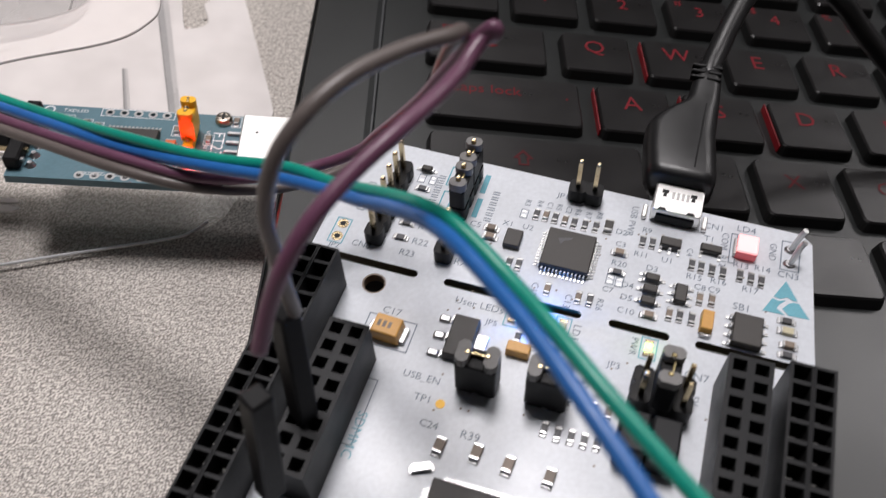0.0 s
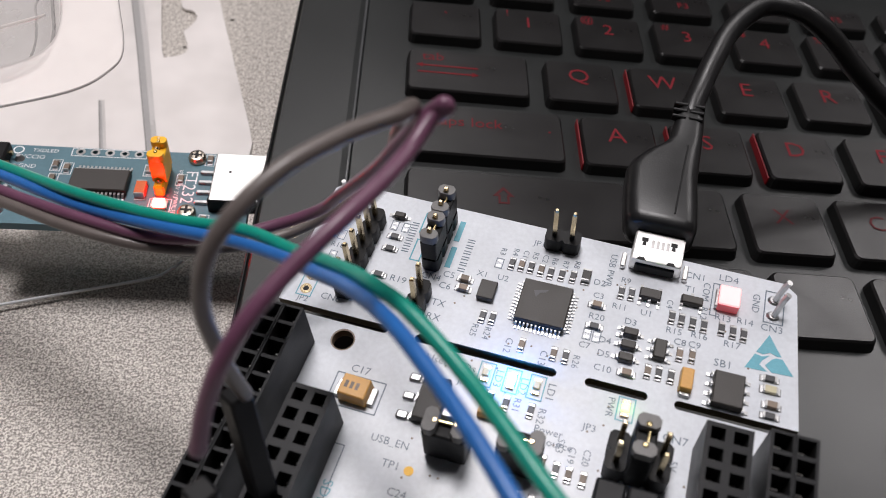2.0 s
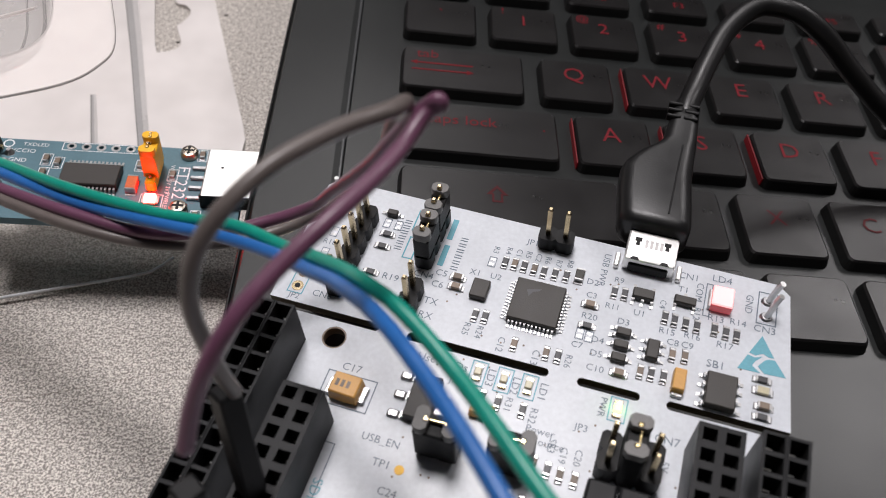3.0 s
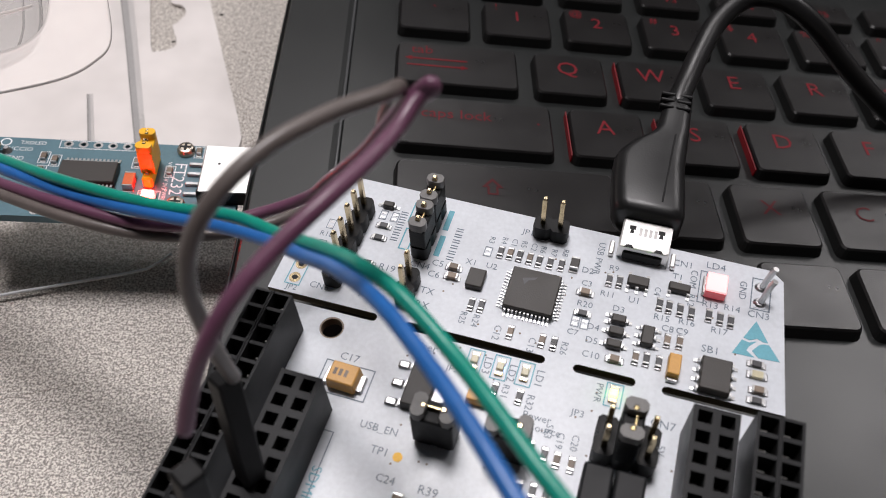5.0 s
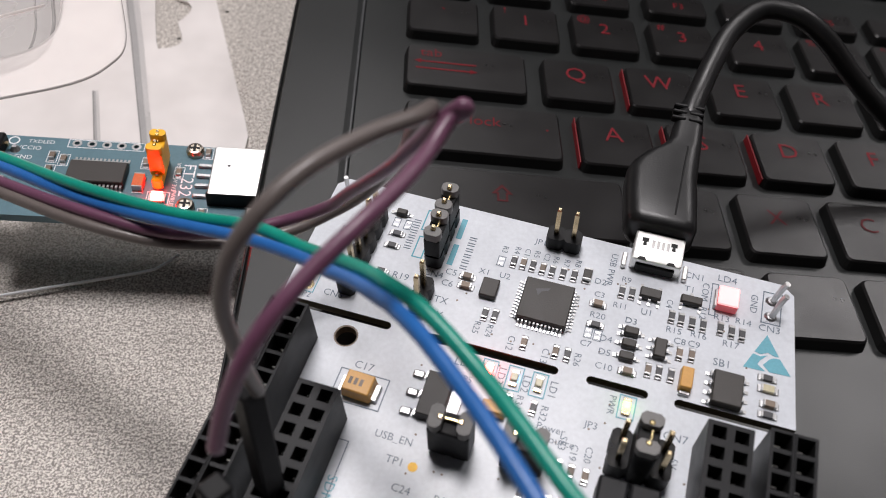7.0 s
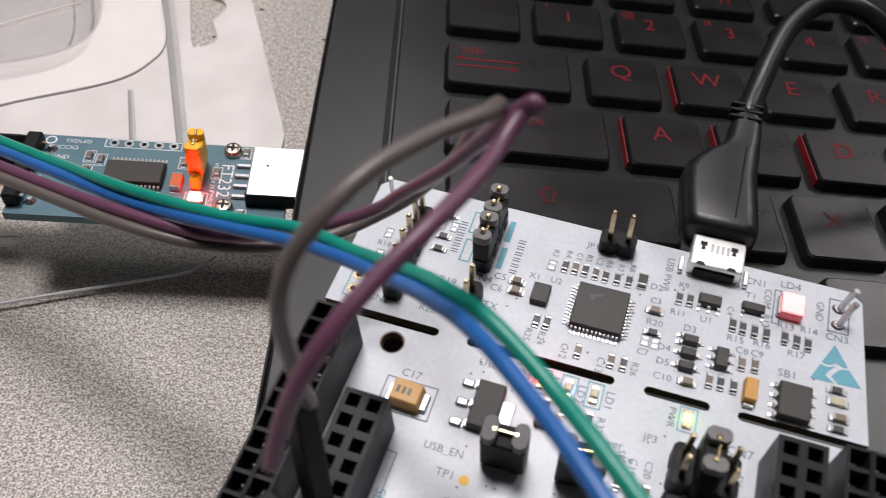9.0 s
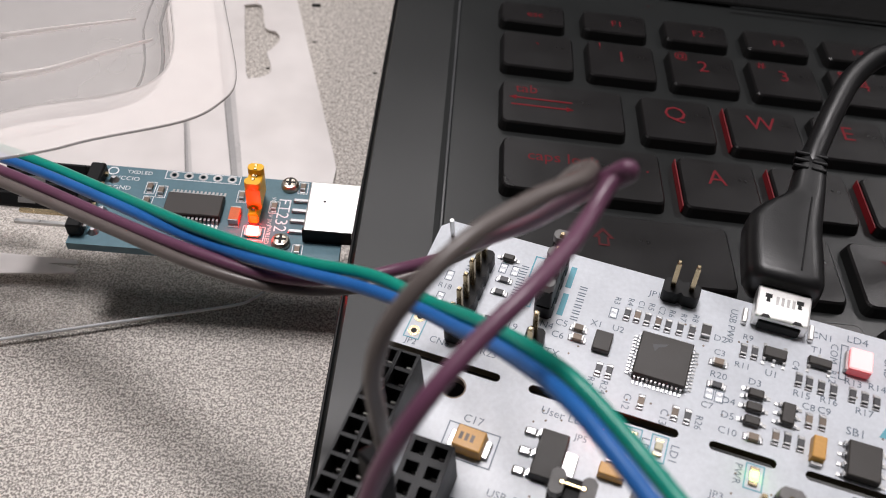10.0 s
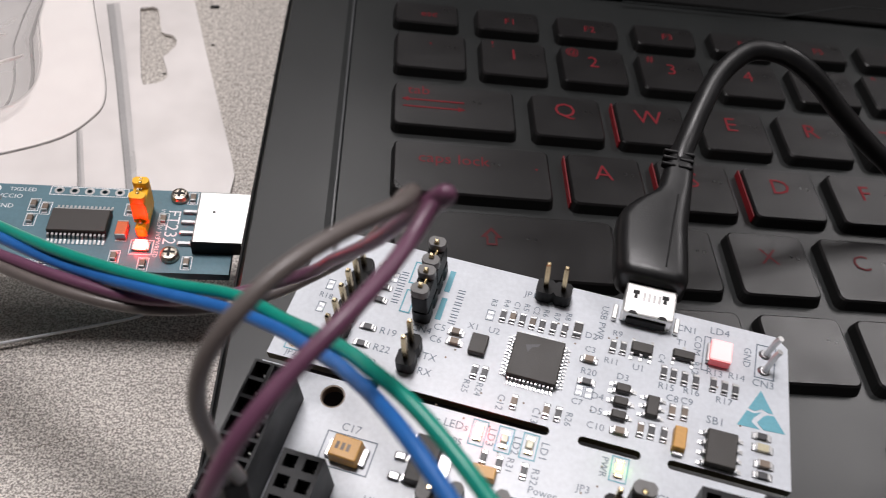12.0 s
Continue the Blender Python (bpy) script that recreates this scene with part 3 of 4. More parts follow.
for u, v in ((43.3, 11.1), (49.0, 1.8), (24.5, 10.2), (24.7, 8.6), (67.2, 2.4)):
    chip_part("capacitor", u, v, 0, 1.7, 0.9, 0.75, mat=C)
for u, v in ((27.8, -24.4), (32.4, -23.9), (36.5, -24.3), (41.6, -24.3)):
    chip_part("capacitor", u, v, 85, 2.0, 1.2, 0.9, mat=C)
chip_part("crystal", 26.6, -27.7, 25, 2.4, 1.0, 0.8, mat=TIN)
chip_part("diode", 66.9, 4.6, 0, 1.9, 1.0, 0.6, mat=LENS)
for u, v in ((28.4, 14.4), (42.9, 6.3), (44.2, 6.2), (11.4, 16.8), (13.2, 16.8), (4.4, 9.0), (4.4, 13.0)):
    p = part("empty_pads", box(-0.34, 0.34, 0.22, 0.66, 0.005, 0.06), PAD, BOARD, m=at(u, v, 0))
    part("solder_pad", box(-0.34, 0.34, -0.66, -0.22, 0.005, 0.06), PAD, p)
    frame_line(u - 0.52, u + 0.52, v - 0.85, v + 0.85, 0.1)


def gull_lead(bm, x, y, dx, dy, w, h, reach=1.0):
    """One bent lead that leaves a body at (x, y) along (dx, dy)."""
    px, py = -dy * w / 2, dx * w / 2
    steps = ((0, h), (0.25 * reach, h), (0.4 * reach, 0.08), (0.85 * reach, 0.05))
    a = [[bm.verts.new(((x + dx * s + k * px) * MM, (y + dy * s + k * py) * MM, (z + o) * MM)) for s, z in steps] for k in (-1, 1) for o in (0, 0.12)]
    for i in range(3):
        for p, q in ((a[0], a[1]), (a[1], a[3]), (a[3], a[2]), (a[2], a[0])):
            bm.faces.new((p[i], p[i + 1], q[i + 1], q[i]))
    bm.faces.new((a[0][3], a[1][3], a[3][3], a[2][3]))


def ic(name, u, v, w, d, h, sides, rot=0, lead=0.22, mat=None, text="", lab=""):
    """A chip with leads; sides maps 'n', 's', 'e', 'w' to the number of leads."""
    c = part(name, box(-w / 2, w / 2, -d / 2, d / 2, 0.12, h, bevel=0.12, taper=0.06), mat or CHIP, BOARD, lab, at(u, v, 0, rot))
    for s, n in sides.items():
        dx, dy = {"n": (0, 1), "s": (0, -1), "e": (1, 0), "w": (-1, 0)}[s]
        length = (w if dy else d)
        for k in range(n):
            o = (k - (n - 1) / 2) * (length * 0.86 / max(n - 1, 1) if n > 1 else 0)
            bm = bmesh.new()
            gull_lead(bm, dx * w / 2 + abs(dy) * o, dy * d / 2 + abs(dx) * o, dx, dy, lead, h * 0.5)
            part("lead", bm, TIN, c)
    return c


u2 = ic("microcontroller", 36.3, 8.7, 7.0, 6.9, 1.45, {"n": 12, "s": 12, "e": 12, "w": 12}, lead=0.24, lab="black square chip with tinned leads")
part("pin_mark", rod([(-2.5, 2.4, 1.44), (-2.5, 2.4, 1.465)], 0.35, 12), CHIP, u2)
part("printed_mark", plate("printed_mark", [[(-1.8, 1.6), (0.2, 2.2), (-0.1, 1.7), (-0.9, 1.4), (-1.3, 0.6)]], 1.46, 1.475, RESIST), RESIST, u2)
ic("main_chip", 38.5, -38.6, 20, 20, 1.45, {"n": 36, "w": 36}, lead=0.24, lab="large black square processor chip")
ic("memory_chip", 61.7, 2.6, 3.9, 4.9, 1.5, {"e": 4, "w": 4}, lead=0.45, lab="small black chip with eight leads")
ic("regulator_chip", 50.0, 14.6, 3.0, 1.7, 1.1, {"s": 3, "n": 2}, lead=0.4)
ic("transistor", 55.6, 15.2, 3.0, 1.4, 1.0, {"s": 2, "n": 1}, lead=0.4)
ic("interface_chip", 52.6, 6.3, 1.7, 3.0, 1.1, {"e": 3, "w": 3}, lead=0.4)
for v in (7.9, 5.9, 3.9):
    ic("diode", 48.5, v, 2.0, 1.3, 0.95, {"e": 1, "w": 2 if v > 7 else 1}, lead=0.5)
chip_part("diode", 40.9, 15.4, 90, 2.0, 1.2, 0.8, mat=CHIP)
ic("diode", 11.7, 18.5, 1.7, 1.1, 0.9, {"e": 1, "w": 1}, lead=0.5)
x1 = part("crystal", box(-1.2, 1.2, -1.55, 1.55, 0.05, 1.0, bevel=0.12), CHIP, BOARD, "small black crystal", at(28.1, 9.0, 0))
reg = ic("voltage_regulator", 26.0, -9.4, 3.6, 6.4, 1.7, {"w": 3}, lead=0.75, lab="black three-lead voltage regulator")
part("heat_tab", box(1.7, 3.4, -1.6, 1.6, 0.05, 0.45, bevel=0.1), PAD, reg)
for dy in (-2.75, 0, 2.75):
    part("solder_pad", box(-4.0, -2.3, dy - 0.65, dy + 0.65, 0.01, 0.5, bevel=0.2, taper=0.1), PAD, reg)
tant = part("tantalum_capacitor", box(-2.0, 2.0, -1.6, 1.6, 0.15, 2.3, bevel=0.15, taper=0.14), TANTAL, BOARD, "ochre yellow tantalum capacitor", at(16.1, -11.0, 0, -2))
for s in (-1, 1):
    part("terminal", box(s * 2.3 - 0.45, s * 2.3 + 0.45, -1.2, 1.2, 0.01, 0.7, bevel=0.12), PAD, tant)
for k in range(3):
    part("printed_bar", box(-1.3 + 0.75 * k, -0.85 + 0.75 * k, -0.5, 0.5, 2.29, 2.312), CERAMIC, tant)
t2 = part("tantalum_capacitor", box(-0.85, 0.85, -1.6, 1.6, 0.1, 1.6, bevel=0.1, taper=0.08), TANTAL, BOARD, "small ochre tantalum capacitor", at(56.5, 2.6, 0, 0))
part("terminal", box(-0.7, 0.7, -2.1, -1.5, 0.01, 0.6, bevel=0.1), PAD, t2)
t3 = part("tantalum_capacitor", box(-1.6, 1.6, -0.85, 0.85, 0.1, 1.6, bevel=0.1, taper=0.08), TANTAL, BOARD, "small ochre tantalum capacitor", at(33.6, -8.8, 0, 0))
part("test_point", rod([(26.1, -18.9, 0.0), (26.1, -18.9, 0.08)], 0.62, 18), GOLD_DULL, BOARD, "gold test point")


# plated vias scattered over the board
rng = random.Random(7)
VIA = finish("via", rod([(0, 0, 0.0), (0, 0, 0.03)], 0.15, 10), CERAMIC)
for k in range(60):
    part("via", VIA, CERAMIC, BOARD, m=at(rng.uniform(22.5, 66.0), rng.uniform(-24.0, 21.0)))


# LEDs
def led(u, v, rot, body_mat, lab):
    ob = part("led", box(-0.55, 0.55, -0.95, 0.95, 0.02, 0.35, bevel=0.06), WHITE, BOARD, lab, at(u, v, 0, rot))
    for s in (-1, 1):
        part("terminal", box(-0.55, 0.55, s * 0.95 - 0.25, s * 0.95 + 0.25, 0.01, 0.36, bevel=0.05), GOLD, ob)
    part("lens", box(-0.5, 0.5, -0.55, 0.55, 0.3, 0.72, bevel=0.08, taper=0.06), body_mat, ob)
    return ob


LED_RED = led(31.5, -3.4, 0, LENS, "small surface LED that lights red")
LED_BLUE = led(35.0, -3.5, 0, LENS, "small surface LED that lights blue")
LED_THIRD = led(38.3, -3.4, 0, LENS, "small unlit surface LED")
LED_POWER = led(49.8, -3.2, 0, GLOW_GREEN, "small lit green power LED")
DIE_RED = part("glowing_die", box(-0.52, 0.52, -0.6, 0.6, -0.3, 0.22, bevel=0.05), GLOW_LD3, LED_RED, "lit red die")
DIE_BLUE = part("glowing_die", box(-0.5, 0.5, -0.6, 0.6, -0.3, 0.6, bevel=0.05), GLOW_BLUE, LED_BLUE, "lit blue die")
com = part("led", box(-1.4, 1.4, -1.6, 1.6, 0.05, 1.5, bevel=0.1), COM_SIDE, BOARD, "square red status LED, lit", at(60.3, 16.6, 0))
part("lens", box(-1.38, 1.38, -1.58, 1.58, 1.48, 1.85, bevel=0.12), GLOW_COM, com, "glowing pale lens")
part("terminal", box(-1.75, -1.3, -1.5, 1.5, 0.01, 0.9, bevel=0.1), TIN, com)


# pin headers
def pin(u, v, z0, z1, parent, rot=0, mat=None, lean=None):
    bm = bmesh.new()
    add_box(bm, -0.32, 0.32, -0.32, 0.32, z0, z1 - 0.3)
    add_box(bm, -0.32, 0.32, -0.32, 0.32, z1 - 0.301, z1, taper=0.12)
    return part("pin", bm, mat or GOLD, parent, m=at(u, v, 0, rot) if lean is None else at(u, v, 0, rot, *lean))


def header(name, u, v, nx, ny, rot=0, tall=8.2, lab="", base=2.5, below=3.0):
    h = part(name, shared(("hdr", nx, ny, base), lambda: header_body(nx, ny, base)), BLACK, BOARD, lab, at(u, v, 0, rot))
    for i in range(nx):
        for j in range(ny):
            pin((i - (nx - 1) / 2) * 2.54, (j - (ny - 1) / 2) * 2.54, -below, tall, h)
    return h


def header_body(nx, ny, base):
    """One moulded strip, notched between the pins."""
    w, d, c = nx * 2.54, ny * 2.54, 0.45
    edge = []
    for k in range(nx):
        x = -w / 2 + k * 2.54
        edge += [(x + c, -d / 2), (x + 2.54 - c, -d / 2)] + ([(x + 2.54, -d / 2 + c)] if k < nx - 1 else [])
    for k in range(ny):
        y = -d / 2 + k * 2.54
        edge += [(w / 2, y + c), (w / 2, y + 2.54 - c)] + ([(w / 2 - c, y + 2.54)] if k < ny - 1 else [])
    edge += [(-x, -y) for x, y in edge]
    return plate("header_body", [edge], 0.02, base, BLACK)


def jumper(u, v, h, parent, along="v", tall=6.4, mat=None, lab="black plastic jumper cap", lo=2.6, w=2.35, d=4.9):
    """A cap over two pins: two lobes at the ends, a slot with a folded contact between."""
    mat = mat or BLACK
    turn = 0 if along == "v" else 90
    j = part("jumper_cap", box(-w / 2, w / 2, -d / 2, d / 2, lo, tall, bevel=0.25, segs=2), mat, parent, lab, at(u, v, h, turn))
    # Black caps get grey tops in place of their sheen.
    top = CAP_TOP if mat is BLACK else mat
    for s in (-1, 1):
        y = s * (d / 2 - 0.85)
        c = 0.45
        lobe = [(-w / 2, y - 0.8 + c), (-w / 2 + c, y - 0.8), (w / 2 - c, y - 0.8), (w / 2, y - 0.8 + c), (w / 2, y + 0.8 - c), (w / 2 - c, y + 0.8), (-w / 2 + c, y + 0.8), (-w / 2, y + 0.8 - c)]
        well = arc(0, s * 1.27, 0.42, 0, 330, 11)
        part("collar", plate("collar", [lobe, well], tall - 0.1, tall + 1.25, top, 0.06), top, j, "end of the cap, sheen-grey on black caps")
        part("contact", box(-0.3, 0.3, s * 1.27 - 0.3, s * 1.27 + 0.3, tall - 0.2, tall + 1.38, bevel=0.12), BRIGHT_GOLD, j)
    part("contact", box(0.12, 0.42, -1.1, 1.1, tall - 0.3, tall + 0.75, bevel=0.1), BRIGHT_GOLD, j, "folded gold contact strip")
    return j


header("pin_header", 36.4, 19.9, 2, 1, lab="two-pin header with gold pins", tall=8.0)
cn4 = header("pin_header", 19.1, 15.4, 1, 4, tall=8.4, lab="four-pin header with two black jumper caps")
jumper(0, 2.54, 0, cn4)
jumper(0, -2.54, 0, cn4)
header("pin_header", 8.7, 9.9, 1, 6, lab="six-pin header with gold pins", tall=8.2)
header("pin_header", 19.4, 4.6, 1, 2, lab="two-pin header with gold pins", tall=8.0)
jp5 = header("pin_header", 29.9, -15.0, 2, 1, lab="pin header with a black jumper cap", tall=8.4)
jumper(0, 0, 0, jp5, along="u", tall=7.0, lo=0.6, w=3.0, d=5.3)
jp6 = header("pin_header", 38.8, -14.4, 2, 1, lab="pin header with a black jumper cap", tall=8.4)
jumper(0, 0, 0, jp6, along="u", tall=7.0, lo=0.6, w=3.0, d=5.3)
jp3 = header("pin_header", 52.3, -10.4, 3, 2, rot=0, lab="double-row power header with a jumper cap", tall=8.6, base=3.4)
jumper(0, 0, 0, jp3, along="v", tall=8.3, w=2.6, d=5.2)
# Header-like black blocks below the power header.
for u0, u1 in ((48.0, 51.5), (51.7, 55.2)):
    part("power_plug", box(u0, u1, -20.2, -14.8, 0.02, 5.0, bevel=0.35, segs=2), SOCKET, BOARD, "black block below the power header")
cn3 = part("ground_terminal", box(-0.75, 0.75, -2.2, 2.2, 0.005, 0.06), PCB, BOARD, "ground terminal with bare pins", at(66.4, 17.4, 0))
for dv, tv in ((1.3, 0.2), (-1.3, 0.6)):
    part("pin", rod([(0.0, dv, -1), (0.1, dv, 0.4), (0.5, dv + tv, 3.4), (0.8, dv + tv * 1.3, 4.4)], 0.42, 10), TIN, cn3, "bare tinned pin")
    part("solder_pad", rod([(0, dv, 0), (0, dv, 0.3)], 0.9, 16, radii=[0.9, 0.6]), PAD, cn3)
cn_corner = part("ground_pin", rod([(2.2, 20.2, -0.5), (2.2, 20.2, 3.6)], 0.35, 10), TIN, BOARD)
for v in (2.5, 4.9):
    ring = plate("plated_hole", [arc(3.0, v, 0.85, 0, 345, 23), arc(3.0, v, 0.42, 0, 345, 23)], 0, 0.06, GOLD)
    pr = part("plated_hole", ring, GOLD, BOARD)
    # Flat dark disc in place of the shade down the hole.
    part("bore", rod([(3.0, v, 0.01), (3.0, v, 0.045)], 0.43, 16), HOLE, pr)


# female sockets
def socket_mesh(rows, pitch=2.54, half=0.8, h=8.5, wall=0.45):
    """A two-row socket strip with a square well at every contact."""
    bm = bmesh.new()
    x0, x1 = -2.54 - wall * 0.2, 2.54 + wall * 0.2
    y0, y1 = -0.1, rows * pitch + 0.1
    xs = [x0]
    for cx in (-1.27, 1.27):
        xs += [cx - half, cx + half]
    xs.append(x1)
    ys = [y0]
    for j in range(rows):
        ys += [(j + 0.5) * pitch - half, (j + 0.5) * pitch + half]
    ys.append(y1)
    top = [[bm.verts.new((x * MM, -y * MM, h * MM)) for x in xs] for y in ys]
    low = {}
    for j in range(len(ys) - 1):
        for i in range(len(xs) - 1):
            q = [top[j][i], top[j][i + 1], top[j + 1][i + 1], top[j + 1][i]]
            if i % 2 == 1 and j % 2 == 1:
                # Well walls and floor are painted near-black for the shade inside.
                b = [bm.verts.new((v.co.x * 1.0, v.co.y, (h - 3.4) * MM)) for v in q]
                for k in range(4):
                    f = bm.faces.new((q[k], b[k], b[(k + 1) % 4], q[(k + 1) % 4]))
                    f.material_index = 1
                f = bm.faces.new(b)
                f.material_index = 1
            else:
                bm.faces.new(q)
    rim = [top[0][i] for i in range(len(xs))] + [top[j][-1] for j in range(1, len(ys))] + [top[-1][i] for i in range(len(xs) - 2, -1, -1)] + [top[j][0] for j in range(len(ys) - 2, 0, -1)]
    foot = [bm.verts.new((v.co.x, v.co.y, 0.05 * MM)) for v in rim]
    n = len(rim)
    for k in range(n):
        bm.faces.new((rim[k], rim[(k + 1) % n], foot[(k + 1) % n], foot[k]))
    bm.faces.new(foot)
    me = bpy.data.meshes.new("socket")
    bm.to_mesh(me)
    bm.free()
    me.materials.append(SOCKET)
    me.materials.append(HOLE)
    return me


def socket(name, u, v, rows, half, lab, legs=False):
    s = part(name, socket_mesh(rows, half=half), SOCKET, BOARD, lab, at(u, v, 0))
    if half > 0.85:
        for x in (-0.16, 0.16):
            part("ridge", box(x - 0.07, x + 0.07, -rows * 2.54, 0, 8.4, 8.75), SOCKET, s)
    for j in range(rows):
        for x in (-1.27, 1.27):
            part("contact", shared("contact", lambda: finish("contact", box(-0.4, 0.4, -0.12, 0.12, 5.1, 5.9), STAMP)), STAMP, s, m=at(x, -(j + 0.5) * 2.54 + 0.5, 0))
    if legs:
        for j in range(rows):
            for x in (-1.27, 1.27):
                drop = legs(u + x, v - (j + 0.5) * 2.54)
                part("pin", box(-0.32, 0.32, -0.32, 0.32, -drop, 0.0), GOLD, s, m=at(x, -(j + 0.5) * 2.54, 0))
    return s


def stand(u, v):
    """How long a pin must be to reach the laptop below."""
    p = on_board(u, v)
    return (p.z / MM - 22.4) / BN[2]


socket("socket_strip", 5.1, -5.4, 35, 1.04, "long black double-row pin socket", stand)
socket("socket_strip", 68.2, -5.2, 35, 1.0, "long black double-row pin socket", stand)
socket("socket_strip", 13.4, -15.4, 8, 0.8, "short black double-row pin socket")
socket("socket_strip", 61.2, -6.2, 10, 0.8, "short black double-row pin socket")

# micro USB receptacle
usb = part("usb_receptacle", box(45.7, 52.8, 18.6, 23.9, 0.05, 2.75, bevel=0.3, segs=2), STEEL, BOARD, "bright steel micro USB receptacle", at(0.5, 0, 0))
part("mouth", box(46.2, 52.3, 23.7, 24.1, 0.5, 2.3, bevel=0.2), HOLE, usb)
part("rear_insert", box(46.5, 52.0, 18.3, 18.9, 0.1, 1.9, bevel=0.2), BLACK, usb)
for s, x in ((1, 47.2), (-1, 51.3)):
    # Dark plates on the shell stand for the shade in its openings.
    part("latch_slot", plate("latch_slot", [[(x - 0.45, 22.6), (x + 0.45, 22.6), (x + 0.45, 21.9), (x + 0.2, 21.9), (x + 0.3, 21.2), (x - 0.3, 21.2), (x - 0.2, 21.9), (x - 0.45, 21.9)]], 2.74, 2.77, HOLE), HOLE, usb)
    part("shell_cut", plate("shell_cut", [[(x - 0.7, 18.55), (x + 0.7, 18.55), (x + 0.35, 19.1), (x - 0.35, 19.1)]], 2.74, 2.77, HOLE), HOLE, usb)
    part("shell_tab", box(x - 2.3 * s - 0.35, x - 2.3 * s + 0.35, 18.3, 20.8, 0.02, 0.8, bevel=0.15), STEEL, usb)
for k in range(4):
    part("stamped_mark", box(48.2 + 0.7 * k, 48.6 + 0.7 * k, 21.0, 22.4, 2.74, 2.768), STAMP, usb)


# ---- the USB plug and its cable ----
def usb_plug():
    t = thing("usb_cable", "black micro USB plug and cable arching over the keyboard", "cable", BM @ at(0.45, 0, 0))
    part("plug_tip", box(46.0, 52.5, 23.5, 27.0, 0.3, 2.5, bevel=0.2), STEEL, t)
    bm = bmesh.new()
    rings = []
    for v, a, b, h in ((23.9, 45.0, 53.2, 5.2), (24.3, 44.2, 53.8, 6.4), (25.6, 43.6, 54.0, 6.9), (30.0, 42.8, 53.5, 7.0), (34.2, 42.3, 52.9, 6.9), (36.0, 42.8, 52.8, 6.8), (38.0, 44.2, 52.7, 6.5), (40.0, 46.3, 52.6, 6.0), (41.6, 47.4, 52.5, 5.6), (46.0, 47.7, 52.2, 5.0), (50.0, 48.1, 51.8, 4.2)):
        line = round_rect(a, b, 1.7 - h / 2, 1.7 + h / 2, min(b - a, h) * 0.3, 4)
        lift = max(0, v - 36) * 0.12
        rings.append([bm.verts.new((x * MM, v * MM, (z + lift) * MM)) for x, z in line])
    n = len(rings[0])
    for a, b in zip(rings[:-1], rings[1:]):
        for k in range(n):
            bm.faces.new((a[k], a[(k + 1) % n], b[(k + 1) % n], b[k]))
    bm.faces.new(rings[0])
    bm.faces.new(rings[-1])
    part("overmould", bm, CABLE, t, "black moulded plug body", smooth=True)
    part("mould_seam", box(50.3, 50.55, 26.0, 40.0, 4.9, 5.26, bevel=0.05), BLACK, t)
    for v in (45.6, 47.0, 48.4):
        for s in (-1, 1):
            part("strain_relief_rib", box(49.5 + s * 1.3 - 1.1, 49.5 + s * 1.3 + 1.1, v - 0.3, v + 0.3, 4.4, 5.6, bevel=0.15), CABLE, t)
    inv = t.matrix_world.inverted()
    pts = [Vector((49.9, 46.0, 3.2)), Vector((49.9, 49.0, 4.0))]
    for p in ((10.9, -33.2, 48.9), (13.3, -28.3, 50.8), (16.5, -22.8, 53.0), (20.7, -18.9, 55.0), (24.3, -17.9, 55.9), (29.0, -19.4, 55.9), (34.2, -21.5, 53.4), (41.0, -22.5, 48.0), (52.0, -23, 40.0), (66.0, -25.0, 32.0), (84.0, -27.0, 27.5), (110.0, -28.0, 26.6), (150.0, -20.0, 26.6)):
        pts.append((inv @ (Vector(p) * MM)) / MM)
    part("cable", rod(spline(pts, 8), 1.75, 14), CABLE, t, "round black cable", smooth=True)


usb_plug()


# ---- the serial adapter in the laptop's side ----
FM = at(-62.6, -43.6, 18.0, 2.3)
ADAPTER = thing("serial_adapter", "blue USB serial adapter board plugged into the laptop", "circuit board", FM)


